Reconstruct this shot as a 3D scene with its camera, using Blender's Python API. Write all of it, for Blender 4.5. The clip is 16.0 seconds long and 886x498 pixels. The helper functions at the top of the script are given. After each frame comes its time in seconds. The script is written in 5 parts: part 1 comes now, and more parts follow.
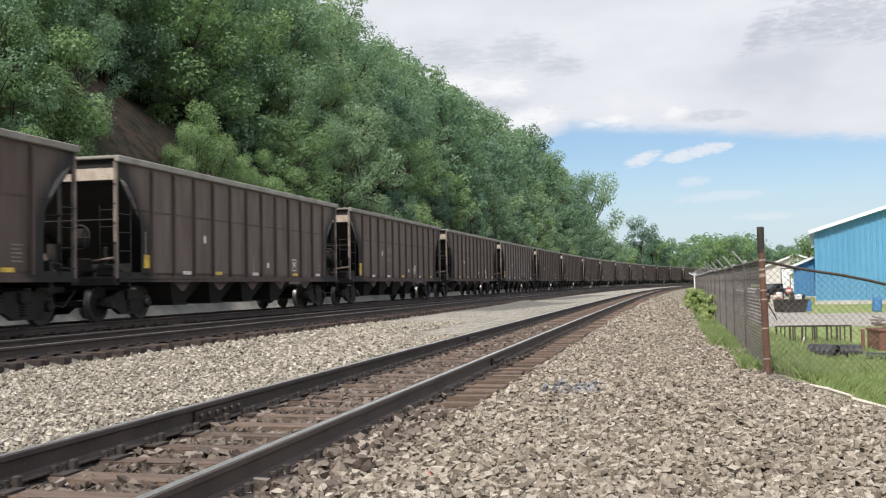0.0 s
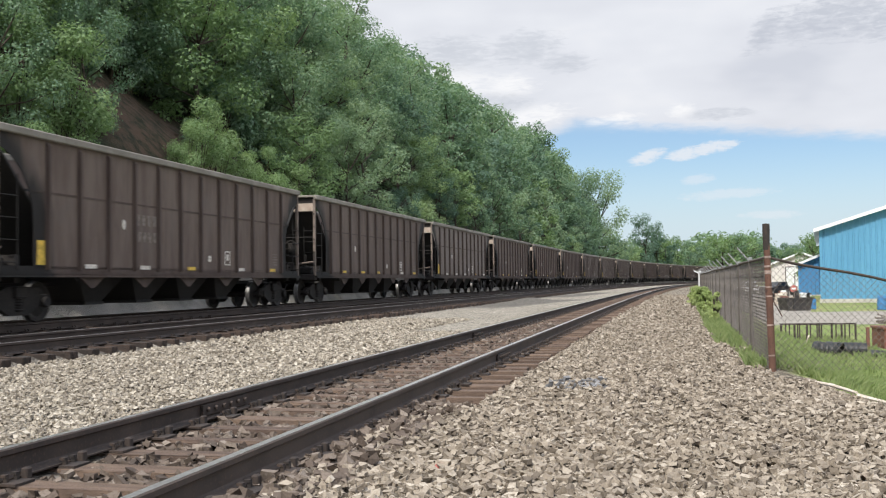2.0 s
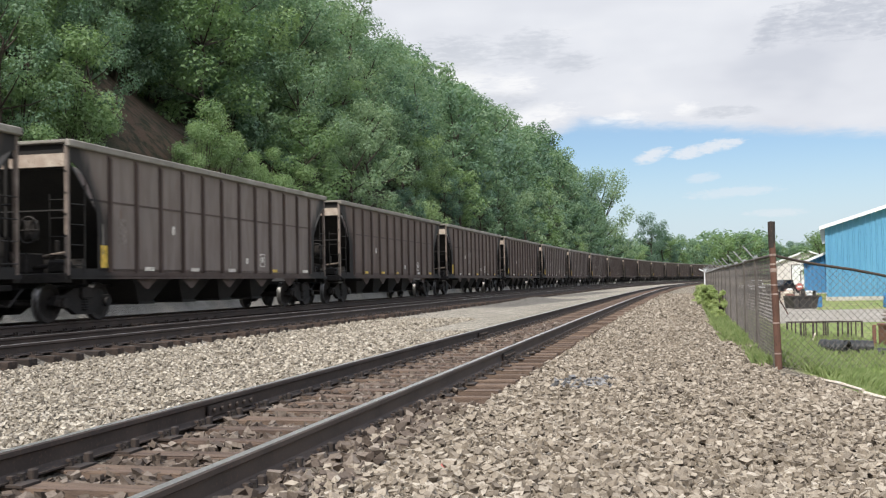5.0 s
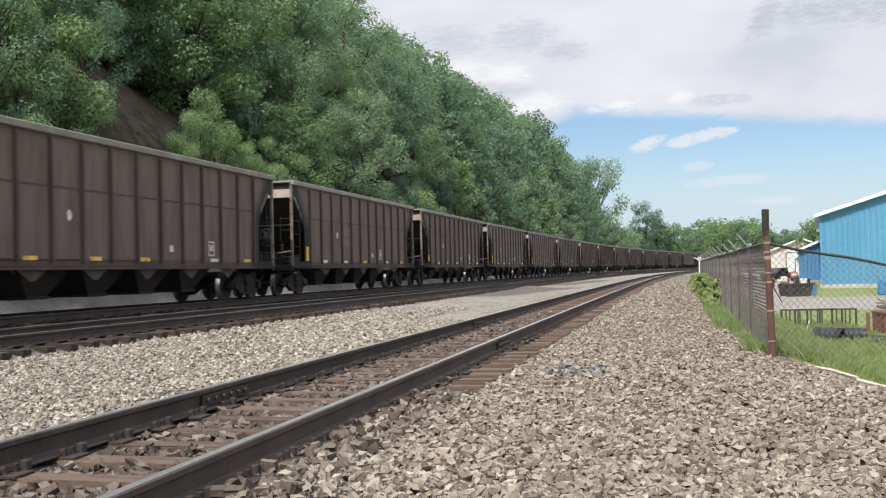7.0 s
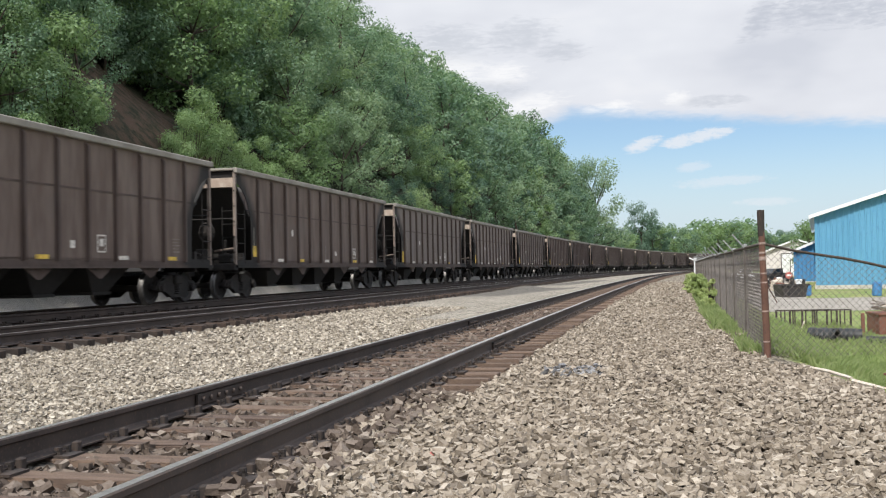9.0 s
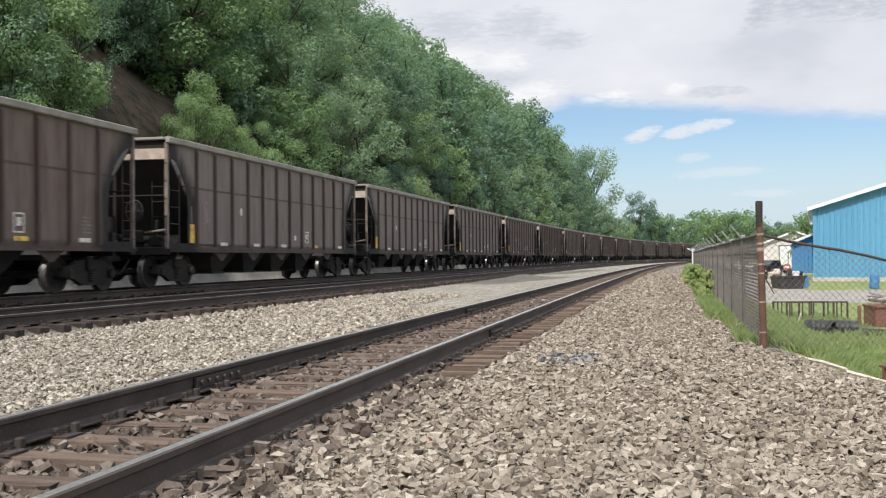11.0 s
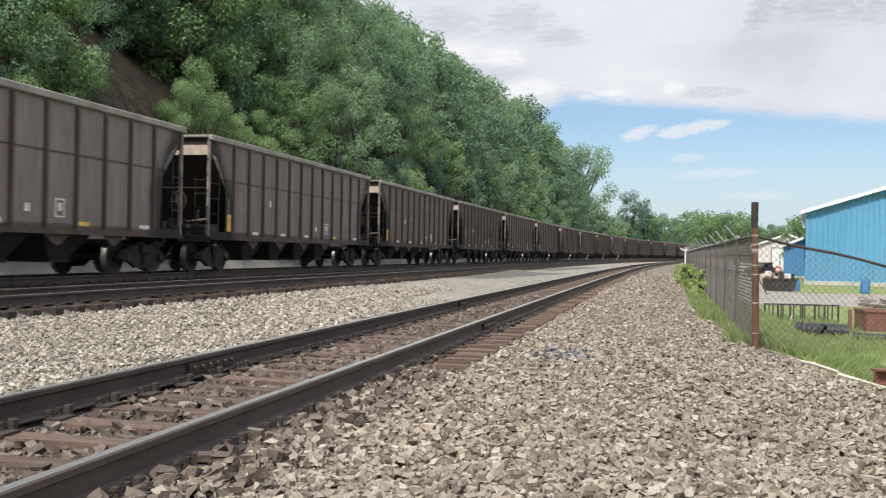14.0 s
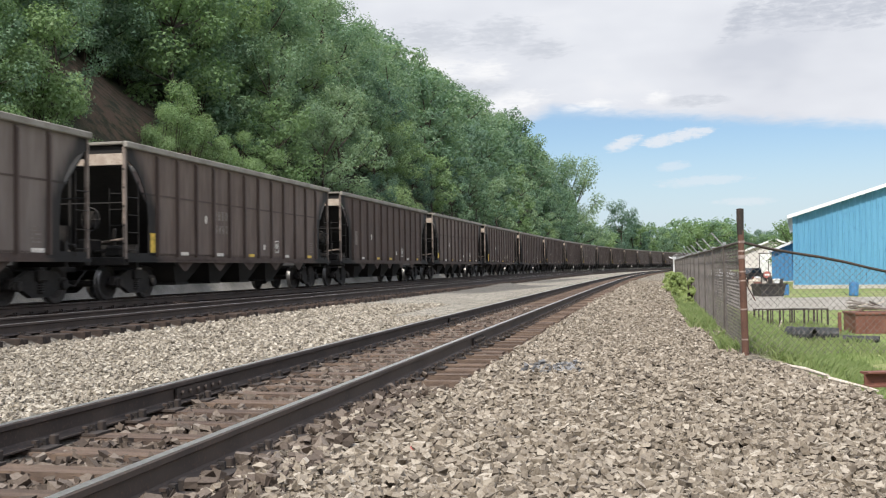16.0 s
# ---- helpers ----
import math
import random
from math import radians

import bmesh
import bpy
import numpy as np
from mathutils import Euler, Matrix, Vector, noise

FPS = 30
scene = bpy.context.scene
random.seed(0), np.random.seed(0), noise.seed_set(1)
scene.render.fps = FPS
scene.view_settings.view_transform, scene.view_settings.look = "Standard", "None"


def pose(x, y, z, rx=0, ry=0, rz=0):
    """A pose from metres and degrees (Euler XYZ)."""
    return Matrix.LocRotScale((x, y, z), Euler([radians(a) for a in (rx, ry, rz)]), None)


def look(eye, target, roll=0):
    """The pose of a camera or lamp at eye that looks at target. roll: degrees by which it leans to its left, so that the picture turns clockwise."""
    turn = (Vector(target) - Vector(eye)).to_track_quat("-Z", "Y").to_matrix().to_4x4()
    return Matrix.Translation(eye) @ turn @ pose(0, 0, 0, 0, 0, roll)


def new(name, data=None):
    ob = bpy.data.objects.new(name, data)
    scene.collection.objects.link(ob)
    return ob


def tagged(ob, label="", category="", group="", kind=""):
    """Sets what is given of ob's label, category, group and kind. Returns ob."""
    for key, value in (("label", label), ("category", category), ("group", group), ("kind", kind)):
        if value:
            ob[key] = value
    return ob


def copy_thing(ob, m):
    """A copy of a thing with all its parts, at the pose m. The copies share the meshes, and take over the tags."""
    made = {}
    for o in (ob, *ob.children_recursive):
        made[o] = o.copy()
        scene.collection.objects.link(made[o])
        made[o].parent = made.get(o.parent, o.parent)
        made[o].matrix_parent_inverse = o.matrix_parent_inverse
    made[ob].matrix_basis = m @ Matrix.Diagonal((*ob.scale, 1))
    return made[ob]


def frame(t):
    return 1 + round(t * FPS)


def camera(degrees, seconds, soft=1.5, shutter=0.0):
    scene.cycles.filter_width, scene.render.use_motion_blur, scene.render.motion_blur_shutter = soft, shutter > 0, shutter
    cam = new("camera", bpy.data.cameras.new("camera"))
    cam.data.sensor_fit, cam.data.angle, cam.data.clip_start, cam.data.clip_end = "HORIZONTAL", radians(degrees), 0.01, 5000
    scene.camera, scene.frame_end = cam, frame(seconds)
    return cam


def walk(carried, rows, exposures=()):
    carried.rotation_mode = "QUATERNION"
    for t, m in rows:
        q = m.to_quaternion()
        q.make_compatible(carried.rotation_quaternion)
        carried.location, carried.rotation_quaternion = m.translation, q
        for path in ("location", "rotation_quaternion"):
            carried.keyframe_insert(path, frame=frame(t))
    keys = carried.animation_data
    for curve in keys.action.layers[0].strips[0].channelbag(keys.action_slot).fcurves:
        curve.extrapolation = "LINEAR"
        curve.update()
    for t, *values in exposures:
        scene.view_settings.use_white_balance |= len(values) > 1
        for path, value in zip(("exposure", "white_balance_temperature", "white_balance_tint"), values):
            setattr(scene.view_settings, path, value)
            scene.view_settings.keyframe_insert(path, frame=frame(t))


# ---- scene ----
# ---------- camera ----------
cam = camera(47.33, 16.0, soft=1.2, shutter=0.3)


def aim(x, y, z, yaw, pitch, roll):
    d = (math.sin(radians(yaw)) * math.cos(radians(pitch)), math.cos(radians(yaw)) * math.cos(radians(pitch)), math.sin(radians(pitch)))
    return look((x, y, z), (x + d[0], y + d[1], z + d[2]), roll)


PATH = (
    (0.0, 0.000, 0.000, 0.990, -0.00, 2.02, -0.95),
    (0.5, 0.000, -0.008, 0.974, 0.00, 2.01, -1.07),
    (1.0, 0.004, -0.012, 0.976, 0.02, 1.93, -1.10),
    (1.5, -0.010, -0.024, 0.970, -0.10, 1.89, -0.80),
    (2.0, -0.020, -0.026, 0.970, -0.24, 1.87, -0.76),
    (2.5, -0.021, -0.037, 0.975, -0.32, 2.01, -0.88),
    (3.0, -0.022, -0.030, 0.978, -0.35, 2.25, -0.79),
    (3.5, -0.022, -0.028, 0.972, -0.44, 2.29, -0.72),
    (4.0, -0.022, -0.025, 0.967, -0.55, 2.15, -0.78),
    (6.5, -0.004, -0.014, 0.965, -0.29, 1.45, -1.39),
    (7.0, -0.003, -0.010, 0.963, -0.27, 1.26, -1.29),
    (7.5, -0.002, -0.020, 0.965, -0.03, 1.23, -1.26),
    (8.0, -0.001, -0.010, 0.963, 0.13, 1.37, -1.15),
    (8.5, -0.010, -0.018, 0.965, 0.10, 1.43, -1.09),
    (9.0, -0.006, -0.013, 0.961, -0.02, 1.24, -1.12),
    (11.5, -0.014, -0.045, 0.946, 0.13, 0.38, -0.06),
    (12.0, -0.026, -0.045, 0.938, 0.26, 0.21, 0.31),
    (12.5, -0.032, -0.047, 0.944, 0.53, 0.15, 0.57),
    (13.0, -0.044, -0.049, 0.939, 0.64, 0.16, 0.84),
    (13.5, -0.049, -0.056, 0.939, 0.52, 0.09, 1.08),
    (14.0, -0.045, -0.041, 0.941, 0.48, 0.18, 1.10),
    (14.5, -0.037, -0.028, 0.942, 0.46, 0.52, 0.78),
    (15.0, -0.029, -0.027, 0.946, 0.55, 0.72, 0.14),
    (15.5, -0.017, -0.017, 0.947, 0.87, 0.90, -0.53),
    (16.0, -0.013, -0.014, 0.946, 1.09, 1.06, -0.69),
)
walk(cam, [(r[0], aim(*r[1:])) for r in PATH])

# ---------- light ----------
SUN_EL, SUN_AZ = 51.0, 206.0  # azimuth clockwise from +y
sun_dir = Vector((math.sin(radians(SUN_AZ)) * math.cos(radians(SUN_EL)), math.cos(radians(SUN_AZ)) * math.cos(radians(SUN_EL)), math.sin(radians(SUN_EL))))
sun = new("sun", bpy.data.lights.new("sun", "SUN"))
sun.data.energy, sun.data.angle, sun.data.color = 3.9, radians(1.0), (1.0, 0.95, 0.87)
sun.matrix_world = look(sun_dir * 50, (0, 0, 0))
scene.view_settings.exposure = 0.18


class Net:
    """Short-hand for node trees."""

    def __init__(self, tree):
        self.t = tree
        tree.nodes.clear()

    def add(self, kind, operation="", use_clamp=None, feature="", interpolation_type="", data_type="", blend_type="", sky_type="", sun_disc=None, uv_map=""):
        n = self.t.nodes.new(kind)
        if sky_type:
            n.sky_type = sky_type
        if sun_disc is not None:
            n.sun_disc = sun_disc
        if operation:
            n.operation = operation
        if use_clamp is not None:
            n.use_clamp = use_clamp
        if feature:
            n.feature = feature
        if interpolation_type:
            n.interpolation_type = interpolation_type
        if data_type:
            n.data_type = data_type
        if blend_type:
            n.blend_type = blend_type
        if uv_map:
            n.uv_map = uv_map
        return n

    def put(self, sock, v):
        if isinstance(v, bpy.types.NodeSocket):
            self.t.links.new(v, sock)
        elif v is not None:
            if sock.type == "RGBA" and not isinstance(v, (int, float)) and len(v) == 3:
                v = (*v, 1)
            sock.default_value = v

    def math(self, op, a, b=None, clamp=False):
        n = self.add("ShaderNodeMath", operation=op, use_clamp=clamp)
        self.put(n.inputs[0], a)
        self.put(n.inputs[1], b)
        return n.outputs[0]

    def noise(self, vec, scale, detail=4, rough=0.55, distort=0.0):
        n = self.add("ShaderNodeTexNoise")
        self.put(n.inputs["Vector"], vec)
        n.inputs["Scale"].default_value, n.inputs["Detail"].default_value = scale, detail
        n.inputs["Roughness"].default_value, n.inputs["Distortion"].default_value = rough, distort
        return n.outputs[0]

    def voronoi(self, vec, scale, feature="F1", out="Distance"):
        n = self.add("ShaderNodeTexVoronoi", feature=feature)
        self.put(n.inputs["Vector"], vec)
        n.inputs["Scale"].default_value = scale
        return n.outputs[out]

    def ramp(self, v, stops):
        n = self.add("ShaderNodeValToRGB")
        el = n.color_ramp.elements
        while len(el) < len(stops):
            el.new(0.5)
        for e, (p, c) in zip(el, stops):
            e.position, e.color = p, (*c, 1) if len(c) == 3 else c
        self.put(n.inputs[0], v)
        return n.outputs[0]

    def steps(self, v, lo, hi):
        n = self.add("ShaderNodeMapRange", interpolation_type="SMOOTHSTEP")
        self.put(n.inputs[0], v)
        n.inputs[1].default_value, n.inputs[2].default_value = lo, hi
        return n.outputs[0]

    def mix(self, f, a, b, kind="MIX"):
        n = self.add("ShaderNodeMix", data_type="RGBA", blend_type=kind)
        self.put(n.inputs[0], f)
        self.put(n.inputs[6], a)
        self.put(n.inputs[7], b)
        return n.outputs[2]

    def coord(self, which="Object"):
        return self.add("ShaderNodeTexCoord").outputs[which]

    def scaled(self, vec, s, shift=(0, 0, 0)):
        n = self.add("ShaderNodeMapping")
        self.put(n.inputs[0], vec)
        n.inputs["Scale"].default_value, n.inputs["Location"].default_value = s, shift
        return n.outputs[0]


def make_world():
    w = bpy.data.worlds.new("sky")
    scene.world = w
    w.use_nodes = True
    n = Net(w.node_tree)
    sky = n.add("ShaderNodeTexSky", sky_type="NISHITA", sun_disc=False)
    sky.sun_elevation, sky.sun_rotation = radians(SUN_EL), radians(SUN_AZ)
    sky.air_density, sky.dust_density, sky.ozone_density = 1.0, 0.6, 1.6
    d = n.coord("Generated")
    sep = n.add("ShaderNodeSeparateXYZ")
    n.put(sep.inputs[0], d)
    x, y, z = sep.outputs
    az = n.math("MULTIPLY", n.math("ARCTAN2", x, y), 57.2958)
    el = n.math("MULTIPLY", n.math("ARCSINE", z), 57.2958)
    comb = n.add("ShaderNodeCombineXYZ")
    n.put(comb.inputs[0], az)
    n.put(comb.inputs[1], n.math("MULTIPLY", el, 2.4))
    flat = comb.outputs[0]
    big = n.noise(flat, 0.13, 3, 0.5)
    fine = n.noise(flat, 0.50, 5, 0.52, 0.2)
    soft = n.noise(n.scaled(flat, (0.5, 1, 1), (11, 3, 0)), 0.12, 4, 0.5)
    curl = n.noise(n.scaled(flat, (0.8, 1.3, 1), (3, 7, 0)), 1.5, 5, 0.6, 0.5)
    nib = n.noise(n.scaled(flat, (1, 0.6, 1)), 2.6, 6, 0.62, 0.4)
    # lower edge of the cloud bank
    edge = n.math("SUBTRACT", 8.70, n.math("MULTIPLY", n.math("MAXIMUM", n.math("SUBTRACT", az, 7.4), 0.0), 0.095))
    edge = n.math("SUBTRACT", edge, n.math("MULTIPLY", n.math("MAXIMUM", n.math("SUBTRACT", 7.4, az), 0.0), 0.42))
    edge = n.math("ADD", edge, n.math("MULTIPLY", n.math("SUBTRACT", fine, 0.5), 0.7))
    edge = n.math("ADD", edge, n.math("MULTIPLY", n.math("SUBTRACT", curl, 0.5), 0.5))
    bank = n.steps(n.math("SUBTRACT", el, edge), -0.35, 0.60)
    # the sky's upper half is broken cloud
    broken = n.steps(n.noise(n.scaled(d, (1, 1, 2)), 2.2, 6, 0.6), 0.36, 0.56)
    high = n.steps(el, 22.0, 34.0)
    bank = n.math("MULTIPLY", bank, n.math("ADD", n.math("SUBTRACT", 1.0, high), n.math("MULTIPLY", high, broken)))

    def puff(a0, e0, ra, re, tilt, ragged=1.0):
        da = n.math("DIVIDE", n.math("SUBTRACT", az, a0), ra)
        de = n.math("DIVIDE", n.math("SUBTRACT", n.math("SUBTRACT", el, e0), n.math("MULTIPLY", n.math("SUBTRACT", az, a0), tilt)), re)
        r = n.math("ADD", n.math("MULTIPLY", da, da), n.math("MULTIPLY", de, de))
        r = n.math("ADD", r, n.math("MULTIPLY", n.math("SUBTRACT", curl, 0.5), 2.2 * ragged))
        r = n.math("ADD", r, n.math("MULTIPLY", n.math("SUBTRACT", nib, 0.5), 1.6 / ragged))
        return n.steps(r, 1.35 + 0.55 * (ragged - 1.0), 0.10 - 0.6 * (ragged - 1.0))

    def union(blobs):
        got = None
        for q in blobs:
            v = puff(*q)
            got = v if got is None else n.math("MAXIMUM", got, v)
        return got

    puffs = union([(11.3, 6.80, 1.05, 0.38, 0.25), (13.3, 6.86, 1.1, 0.36, 0.12), (14.6, 7.12, 1.35, 0.36, 0.14), (15.6, 7.30, 0.8, 0.22, 0.10)])
    faint = union([(14.0, 5.45, 0.9, 0.30, 0.1), (17.8, 3.4, 1.6, 0.25, 0.0), (15.6, 4.6, 2.6, 0.30, 0.05)])
    puffs = n.math("MAXIMUM", puffs, n.math("MULTIPLY", faint, 0.5))
    # thin haze towards the horizon
    haze = n.math("ADD", 0.03, n.math("MULTIPLY", n.steps(el, 7.5, 0.5), 0.80))
    wisps = n.math("MULTIPLY", n.steps(soft, 0.45, 0.75), 0.35)
    haze = n.math("MAXIMUM", haze, wisps)
    base = n.mix(1.0, sky.outputs[0], (0.115, 0.115, 0.115), "MULTIPLY")
    base = n.mix(1.0, base, (0.80, 0.87, 0.95), "MULTIPLY")
    base = n.mix(haze, base, (0.56, 0.655, 0.755))
    grey = n.ramp(n.math("ADD", n.math("MULTIPLY", big, 0.65), n.math("MULTIPLY", soft, 0.35)), [(0.30, (0.58, 0.605, 0.67)), (0.42, (0.665, 0.685, 0.74)), (0.55, (0.715, 0.735, 0.785)), (0.70, (0.80, 0.805, 0.83))])
    dark = union([(17.8, 13.2, 1.03, 0.86, 0.6, 2.0), (21.6, 13.7, 3.45, 1.15, 0.1, 2.0), (24.5, 13.2, 2.88, 0.92, 0.1, 2.0)])
    murk = union([(0.4, 12.7, 2.30, 0.98, 0.0, 2.0), (4.6, 13.0, 1.84, 0.86, 0.1, 2.0), (6.9, 12.1, 1.38, 0.52, 0.0, 2.0), (3.0, 10.0, 1.84, 0.57, 0.0, 2.0), (15.1, 8.95, 1.72, 0.30, 0.0, 2.0)])
    lit = union([(3.5, 10.95, 1.49, 0.63, 0.0, 2.0), (13.2, 9.2, 0.69, 0.37, 0.0, 2.0), (0.2, 11.3, 2.07, 0.92, 0.0, 2.0), (5.2, 9.3, 1.72, 0.57, 0.1, 2.0), (9.5, 8.9, 1.38, 0.29, 0.1, 2.0)])
    grey = n.mix(n.math("MULTIPLY", lit, 0.8), grey, (0.87, 0.87, 0.88))
    grey = n.mix(n.math("MULTIPLY", murk, 0.62), grey, (0.49, 0.52, 0.58))
    grey = n.mix(n.math("MULTIPLY", dark, 0.75), grey, (0.45, 0.48, 0.55))
    col = n.mix(n.math("MULTIPLY", puffs, 0.8), base, (0.74, 0.76, 0.80))
    col = n.mix(bank, col, grey)
    up = n.math("ADD", 1.0, n.math("MULTIPLY", n.steps(el, 18.0, 50.0), 1.2))
    col = n.mix(1.0, col, up, "MULTIPLY")
    bg = n.add("ShaderNodeBackground")
    n.put(bg.inputs[0], col)
    bg.inputs[1].default_value = 1.0
    out = n.add("ShaderNodeOutputWorld")
    n.t.links.new(bg.outputs[0], out.inputs[0])


make_world()


# ---------- materials ----------
def material(name, build, rough=0.8, metal=0.0, spec=0.35):
    m = bpy.data.materials.new(name)
    m.use_nodes = True
    n = Net(m.node_tree)
    b = n.add("ShaderNodeBsdfPrincipled")
    b.inputs["Roughness"].default_value, b.inputs["Metallic"].default_value = rough, metal
    b.inputs["Specular IOR Level"].default_value = spec
    o = n.add("ShaderNodeOutputMaterial")
    n.t.links.new(b.outputs[0], o.inputs[0])
    got = build(n, b)
    if isinstance(got, tuple):
        col, bump, dist = got
        h = n.add("ShaderNodeBump")
        h.inputs["Distance"].default_value, h.inputs["Strength"].default_value = dist, 1.0
        n.put(h.inputs["Height"], bump)
        n.t.links.new(h.outputs[0], b.inputs["Normal"])
    else:
        col = got
    n.put(b.inputs["Base Color"], col)
    return m


def worn(a, b2, c, scale=1.2, grain=14.0, bump=0.002, streak=(1, 1, 1)):
    """Two colours in stains, a third in fine grain."""

    def build(n, b):
        v = n.scaled(n.coord(), streak)
        rnd = n.add("ShaderNodeObjectInfo").outputs["Random"]
        big = n.noise(v, scale, 5, 0.6)
        fine = n.noise(v, grain, 5, 0.65)
        k = n.math("ADD", n.math("MULTIPLY", big, 0.85), n.math("MULTIPLY", rnd, 0.15))
        col = n.mix(n.steps(k, 0.36, 0.68), a, b2)
        return n.mix(n.steps(fine, 0.52, 0.74), col, c), fine, bump

    return build


def plain(col, var=0.25, scale=6.0):
    def build(n, b):
        f = n.noise(n.coord(), scale, 4, 0.6)
        lo, hi = [c * (1 - var) for c in col], [min(1, c * (1 + var)) for c in col]
        return n.mix(n.steps(f, 0.35, 0.65), lo, hi)

    return build


def stone_mat(name, stops, rough=0.9):
    def build(n, b):
        g = n.add("ShaderNodeNewGeometry")
        f = n.noise(n.coord(), 60.0, 4, 0.6)
        big = n.noise(n.coord(), 0.7, 4, 0.6)
        k = n.math("ADD", n.math("MULTIPLY", g.outputs["Random Per Island"], 0.75), n.math("MULTIPLY", big, 0.3))
        col = n.ramp(k, stops)
        return n.mix(n.steps(f, 0.4, 0.7), col, n.mix(1.0, col, (0.72, 0.70, 0.68), "MULTIPLY")), f, 0.004

    return material(name, build, rough)


STONE_TONES = [(0.08, (0.085, 0.069, 0.055)), (0.28, (0.205, 0.171, 0.132)), (0.55, (0.295, 0.250, 0.196)), (0.8, (0.360, 0.312, 0.250)), (0.97, (0.50, 0.445, 0.37))]
m_stone = stone_mat("ballast_stone", STONE_TONES)
m_stone_dark = stone_mat("crib_stone", [(0.08, (0.048, 0.036, 0.029)), (0.4, (0.112, 0.086, 0.068)), (0.8, (0.195, 0.158, 0.128)), (1.0, (0.33, 0.285, 0.24))])
m_stone_pale = stone_mat("pale_stone", [(0.10, (0.11, 0.094, 0.075)), (0.30, (0.265, 0.232, 0.186)), (0.65, (0.385, 0.343, 0.276)), (0.97, (0.55, 0.50, 0.42))])


def ground_mat():
    """Ballast, coal-dark track bed, forest floor, grass and yard, told apart by the ground's own across-track coordinate."""

    def build(n, b):
        uv = n.add("ShaderNodeUVMap", uv_map="lay")
        sep = n.add("ShaderNodeSeparateXYZ")
        n.put(sep.inputs[0], uv.outputs[0])
        s, p = sep.outputs[0], sep.outputs[1]
        v = n.coord()
        wob = n.noise(v, 0.9, 4, 0.6)
        pw = n.math("ADD", p, n.math("MULTIPLY", n.math("SUBTRACT", wob, 0.5), 1.0))
        cell = n.voronoi(v, 19.0, "F1", "Color")
        cs = n.add("ShaderNodeSeparateXYZ")
        n.put(cs.inputs[0], cell)
        dist = n.voronoi(v, 19.0)
        fine = n.noise(v, 45.0, 4, 0.6)
        big = n.noise(v, 0.35, 5, 0.6)
        k = n.math("ADD", n.math("MULTIPLY", cs.outputs[0], 0.62), n.math("MULTIPLY", big, 0.38))
        k = n.math("SUBTRACT", k, n.math("MULTIPLY", n.steps(dist, 0.35, 0.75), 0.35))
        lumps = n.voronoi(v, 6.5, "F1", "Color")
        ls = n.add("ShaderNodeSeparateXYZ")
        n.put(ls.inputs[0], lumps)
        k = n.math("ADD", k, n.math("MULTIPLY", n.math("SUBTRACT", ls.outputs[0], 0.5), 0.30))
        tan = n.ramp(k, [(0.0, (0.05, 0.042, 0.034)), (0.22, (0.16, 0.137, 0.105)), (0.5, (0.285, 0.246, 0.19)), (0.8, (0.39, 0.342, 0.27)), (1.0, (0.55, 0.50, 0.41))])
        pale = n.ramp(k, [(0.0, (0.10, 0.088, 0.072)), (0.22, (0.235, 0.212, 0.174)), (0.5, (0.36, 0.328, 0.27)), (0.8, (0.45, 0.41, 0.345)), (1.0, (0.60, 0.56, 0.48))])
        coal = n.ramp(k, [(0.0, (0.025, 0.022, 0.02)), (0.4, (0.075, 0.066, 0.058)), (1.0, (0.17, 0.15, 0.13))])
        col = n.mix(n.steps(pw, -1.2, -2.2), tan, pale)
        # spilled dark gravel on the pale strip
        def patch(s0, half, p0, wide, skew):
            along = n.math("SUBTRACT", s, s0)
            across = n.math("SUBTRACT", n.math("SUBTRACT", pw, p0), n.math("MULTIPLY", along, skew))
            a = n.math("SUBTRACT", 1.0, n.steps(n.math("ABSOLUTE", along), half * 0.6, half))
            return n.math("MULTIPLY", a, n.math("SUBTRACT", 1.0, n.steps(n.math("ABSOLUTE", across), wide * 0.6, wide)))

        spill = n.math("MAXIMUM", patch(54.0, 11.0, -4.9, 1.9, 0.11), patch(84.0, 15.0, -4.9, 1.5, 0.05))
        col = n.mix(n.math("MULTIPLY", spill, 0.85), col, n.mix(k, (0.080, 0.074, 0.066), (0.17, 0.158, 0.142)))
        # dark beds of the two tracks
        near = n.math("SUBTRACT", 1.0, n.steps(n.math("ABSOLUTE", n.math("ADD", pw, 0.05)), 0.9, 1.35))
        col = n.mix(n.math("MULTIPLY", near, 0.75), col, coal)
        farb = n.math("SUBTRACT", 1.0, n.steps(n.math("ABSOLUTE", n.math("ADD", pw, 9.85)), 3.15, 3.7))
        col = n.mix(farb, col, coal)
        # dusty service way past the far track
        dust = n.mix(n.steps(big, 0.35, 0.65), (0.19, 0.178, 0.16), (0.27, 0.255, 0.23))
        col = n.mix(n.steps(pw, -13.6, -14.4), col, dust)
        # wooded slope
        leaf = n.mix(n.steps(wob, 0.4, 0.6), (0.022, 0.032, 0.016), (0.045, 0.042, 0.028))
        col = n.mix(n.steps(pw, -17.6, -18.6), col, leaf)
        clay = n.mix(fine, (0.070, 0.046, 0.033), (0.14, 0.095, 0.068))
        gullies = n.noise(n.scaled(v, (1, 1, 0.3)), 1.6, 5, 0.65)
        bank = n.math("MULTIPLY", n.steps(n.math("ABSOLUTE", n.math("SUBTRACT", s, 48.5)), 7.5, 4.0), n.steps(n.math("ABSOLUTE", n.math("ADD", pw, 23.3)), 4.4, 2.6))
